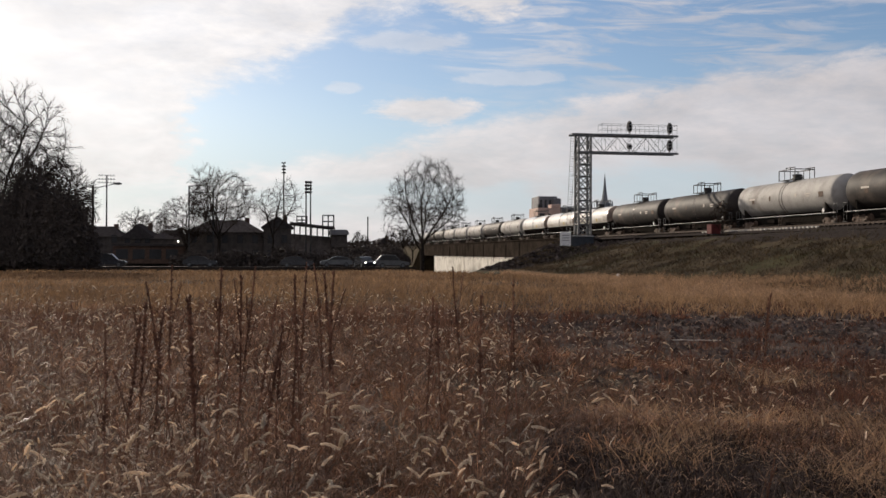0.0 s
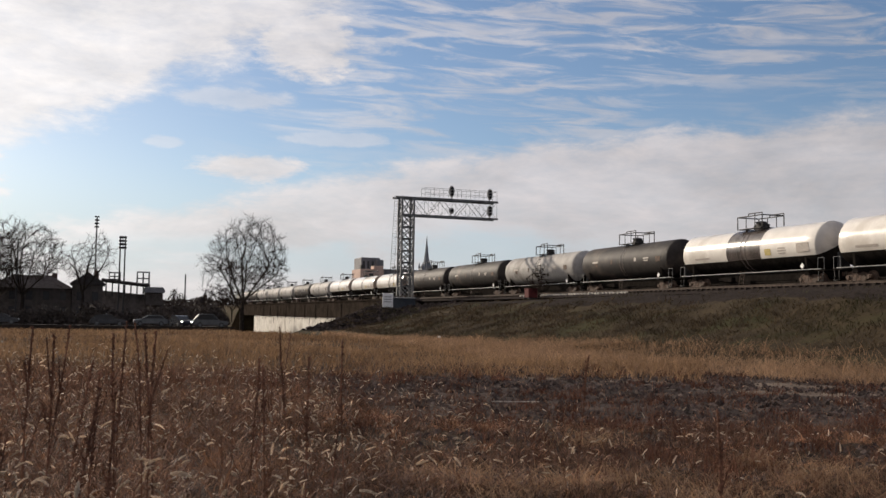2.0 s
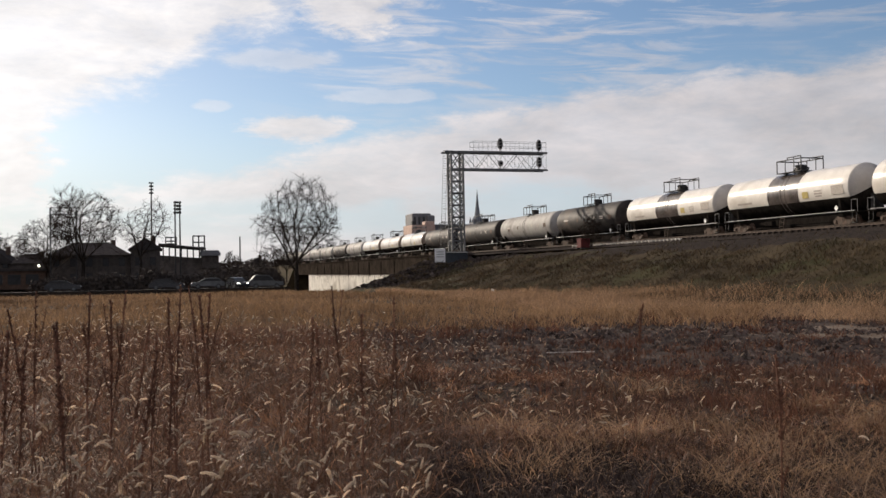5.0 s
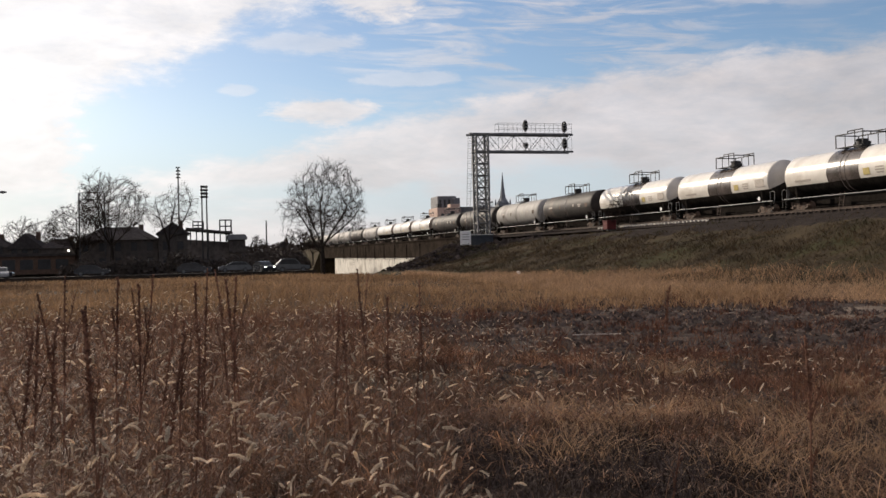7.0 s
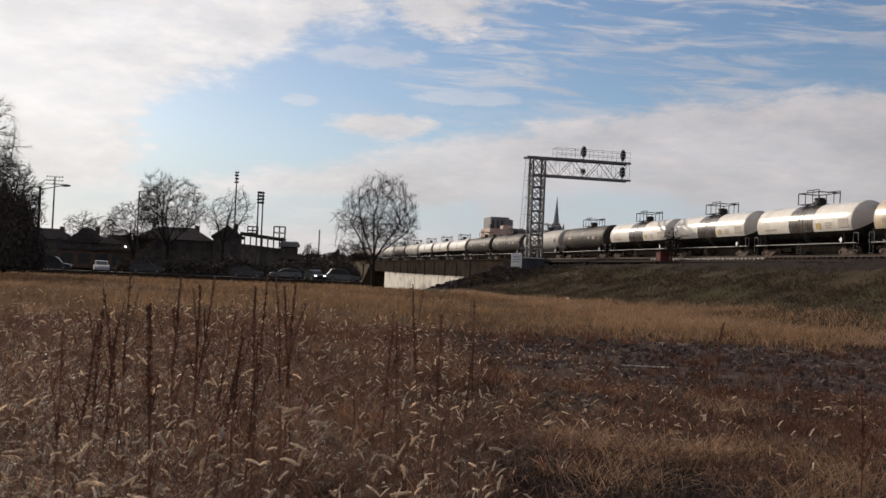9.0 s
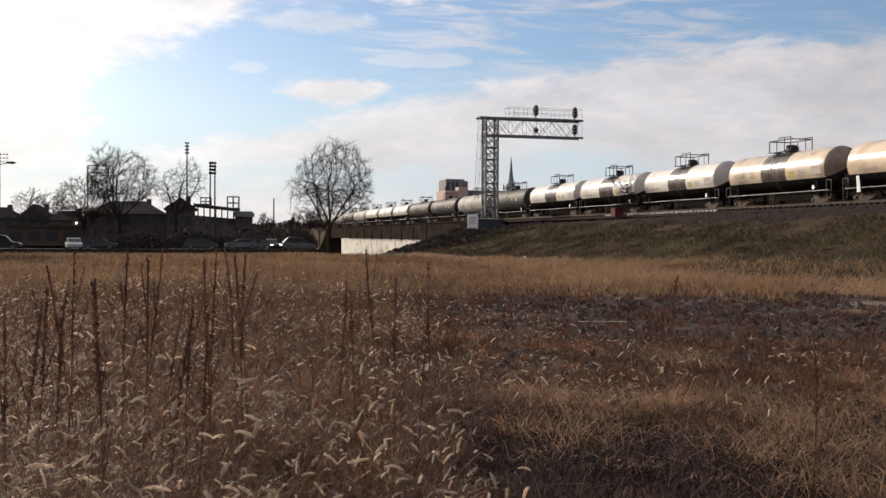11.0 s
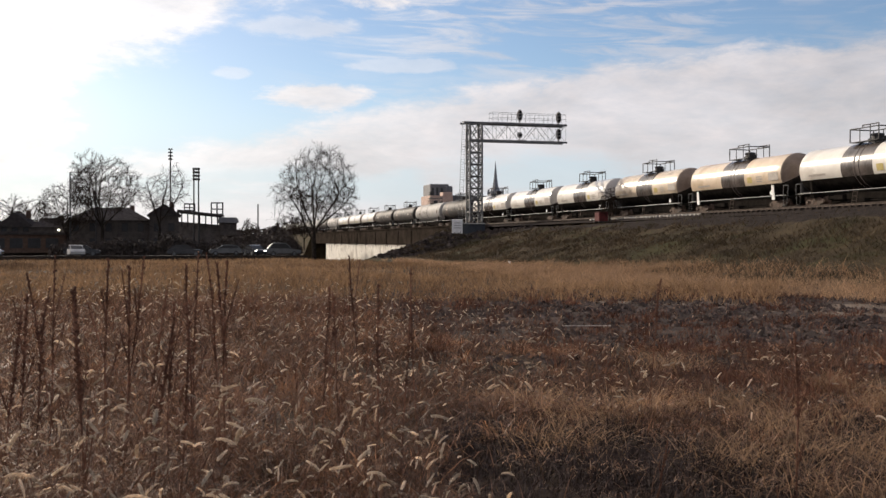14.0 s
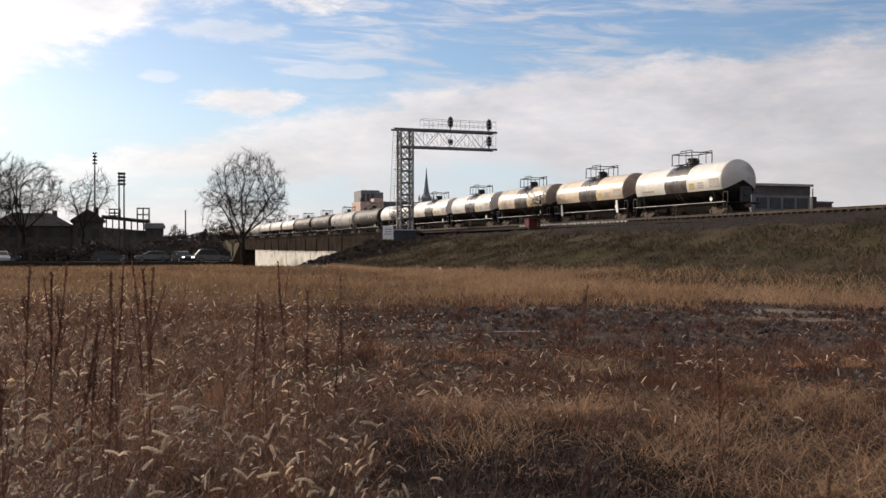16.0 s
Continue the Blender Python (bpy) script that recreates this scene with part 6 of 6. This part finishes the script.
x, y, r = polar(7800, 3.1, 22, -22, 44, 0.40)
keep = ~hollow(x, y) & ~gaps(x, y) & (rng.random(len(x)) > 0.9 * open_ground(x, y)) & (lumps(x, y, 0.5, 4.4) * 0.9 + rng.random(len(x)) > 0.25 + 0.5 * np.clip((np.degrees(np.arctan2(x, y)) - 13) / 10, 0, 1.25))
x, y, r = x[keep], y[keep], r[keep]
foxtails("foxtail_grass", x, y, ground_at(x, y), np.clip(0.75 + 0.07 * (r - 3), 0.75, 1.0) * (0.62 + 0.14 * lumps(x, y, 0.4, 2.0)) * rng.uniform(0.35, 1.1, len(x)) * (1.08 - 0.3 * np.clip(x / 8, 0, 1)) * low_east(x, y) * (1 + 0.25 * np.clip((12 - np.degrees(np.arctan2(x, y))) / 8, 0, 1)), rng.uniform(0.045, 0.12, len(x)) * rng.uniform(0.6, 1.1, len(x)), "foxtail", "dry foxtail grass with pale drooping seed heads")


def weed_stalk(bm, h, seed, thick=1.0):
    """A dead upright stem, knobbly with seed clusters towards its top."""
    fr = random.Random(seed)
    p = Vector((0, 0, 0))
    d = Vector((fr.gauss(0, 0.045), fr.gauss(0, 0.045), 1)).normalized()
    n = 7
    for s in range(n):
        q = p + d * (h / n)
        rod(bm, p, q, 0.0058 * thick, 0.0055 * thick, 5)
        t0 = 0.45
        for _ in range(fr.randint(16, 36) if s / n >= t0 else 3):
            u = fr.random()
            c = p.lerp(q, u)
            a = fr.uniform(0, math.tau)
            e = c + Vector((math.cos(a), math.sin(a), 0.9)) * fr.uniform(0.008, 0.021) * thick * (1.15 if s < n - 1 else 0.8)
            rod(bm, c, e, 0.0068 * thick, 0.004, 4)
        if fr.random() < 0.38 and 1 < s < n - 1:
            a = fr.uniform(0, math.tau)
            e = p + Vector((math.cos(a) * 0.3, math.sin(a) * 0.3, 1)).normalized() * h * fr.uniform(0.15, 0.3)
            rod(bm, p, e, 0.005 * thick, 0.003, 4)
            for k in range(10):
                c = p.lerp(e, 0.4 + 0.06 * k)
                a2 = fr.uniform(0, math.tau)
                rod(bm, c, c + Vector((math.cos(a2), math.sin(a2), 0.8)) * 0.018 * thick, 0.005 * thick, 0.003, 4)
        p = q
        d = (d + Vector((fr.gauss(0, 0.026), fr.gauss(0, 0.026), 0))).normalized()
    return bm


# the tall stalks: bearing, dip of the tip below eye height (degrees), distance
STALKS = ((-6.13, 0.78, 6.60), (-5.56, 1.64, 6.50), (-3.63, 0.95, 6.80), (-2.63, 0.80, 7.00), (-2.42, 1.48, 6.70), (-1.56, 2.84, 6.00), (-4.17, 2.58, 5.40), (-4.32, 2.79, 5.45), (1.10, 0.72, 6.40), (1.22, 1.51, 6.50), (2.81, 0.82, 6.25), (3.00, 1.21, 6.30), (3.47, 1.40, 6.90), (10.95, 1.01, 7.60), (11.60, 2.63, 6.50), (14.20, 1.66, 6.40), (27.01, 2.27, 9.00), (35.12, 5.13, 6.00), (-8.45, 3.70, 5.60), (-8.03, 2.87, 6.20), (-9.14, 4.04, 5.20), (-0.04, 3.33, 6.00), (-1.05, 4.25, 5.60), (8.46, 2.62, 6.80), (9.65, 3.11, 6.60), (13.06, 3.45, 6.20), (0.47, 4.60, 5.20), (-7.05, 2.89, 7.00))
for i, (a, dip, dist) in enumerate(STALKS):
    h = EYE - math.tan(radians(dip)) * dist
    x, y = dist * math.sin(radians(a)), dist * math.cos(radians(a))
    w = part("weed_stalk", weed_stalk(BM(), h + 0.05, 300 + i, 0.72 + 0.30 * ((i * 7) % 5) / 4), M["stalk"], at=pose(x, y, ground_z(x, y) - 0.05))
    tagged(w, "dead brown weed stalk knobbly with dry seeds", "weed", "weed stalks")
rs = random.Random(77)
bm_all = [weed_stalk(BM(), 1.0, 500 + k, 0.85) for k in range(6)]
kinds = [mesh_of(b, "dead_weed", M["stalk"]) for b in bm_all]
for k in range(80):
    a, dist = rs.uniform(-20, 46), 4.2 + 12 * rs.random() ** 1.2
    if a > 14 and rs.random() < 0.45:
        continue
    x, y = dist * math.sin(radians(a)), dist * math.cos(radians(a))
    s = rs.uniform(0.35, 0.8) * (1.0 if a < 12 else 0.75)
    w = new("dead_weed", rs.choice(kinds))
    w.matrix_basis = pose(x, y, ground_z(x, y) - 0.03, rs.gauss(0, 11), rs.gauss(0, 11), rs.uniform(0, 360)) @ Matrix.Scale(s, 4)
    tagged(w, "short dead weed stem among the grass", "weed", "weed stems")

# bare bits lying about: a pale strip on the gravel, small pale litter by the bank
st_ = part("pale_strip", box(BM(), -0.45, 0.45, -0.02, 0.02, 0, 0.022, 0.006), M["faded_ink"], at=pose(7.5, 17.2, ground_z(7.5, 17.2) + 0.04, 0, 0, -14))
tagged(st_, "pale wooden strip lying on the gravel", "litter")
lt = part("litter", prism(BM(), [(-0.16, 0), (0.12, 0), (0.17, 0.22), (0.02, 0.34), (-0.13, 0.26)], "y", -0.08, 0.08), M["white"], at=pose(22.9, 66, ground_z(22.9, 66) + 0.25) @ Matrix.Scale(0.65, 4))
tagged(lt, "crumpled white litter caught in the grass", "litter")



# ---- what moves ----
def motions():
    for car, rows in MOVING:
        walk(car, [(t, pose(x, 131, RZ, 0, 0, -80)) for t, x in rows])
    for car, wheels, mid in TRAIN_CARS:
        walk(car, [(t, pose(TRACK_X, mid + SPEED * t, RAIL_Z)) for t in (0, 4, 8, 12, 16)])
        turn = math.degrees(SPEED / 0.45)
        if -60 < mid < 140:
            for w, d in wheels:
                walk(w, [(k * 0.1, pose(0, d, -0.06, -turn * k * 0.1, 0, 0)) for k in range(161)])


railway_track(TRACK_X, -220, 760, -20, 60)
railway_track(NEAR_X, -220, 760, 10, 122)
motions()
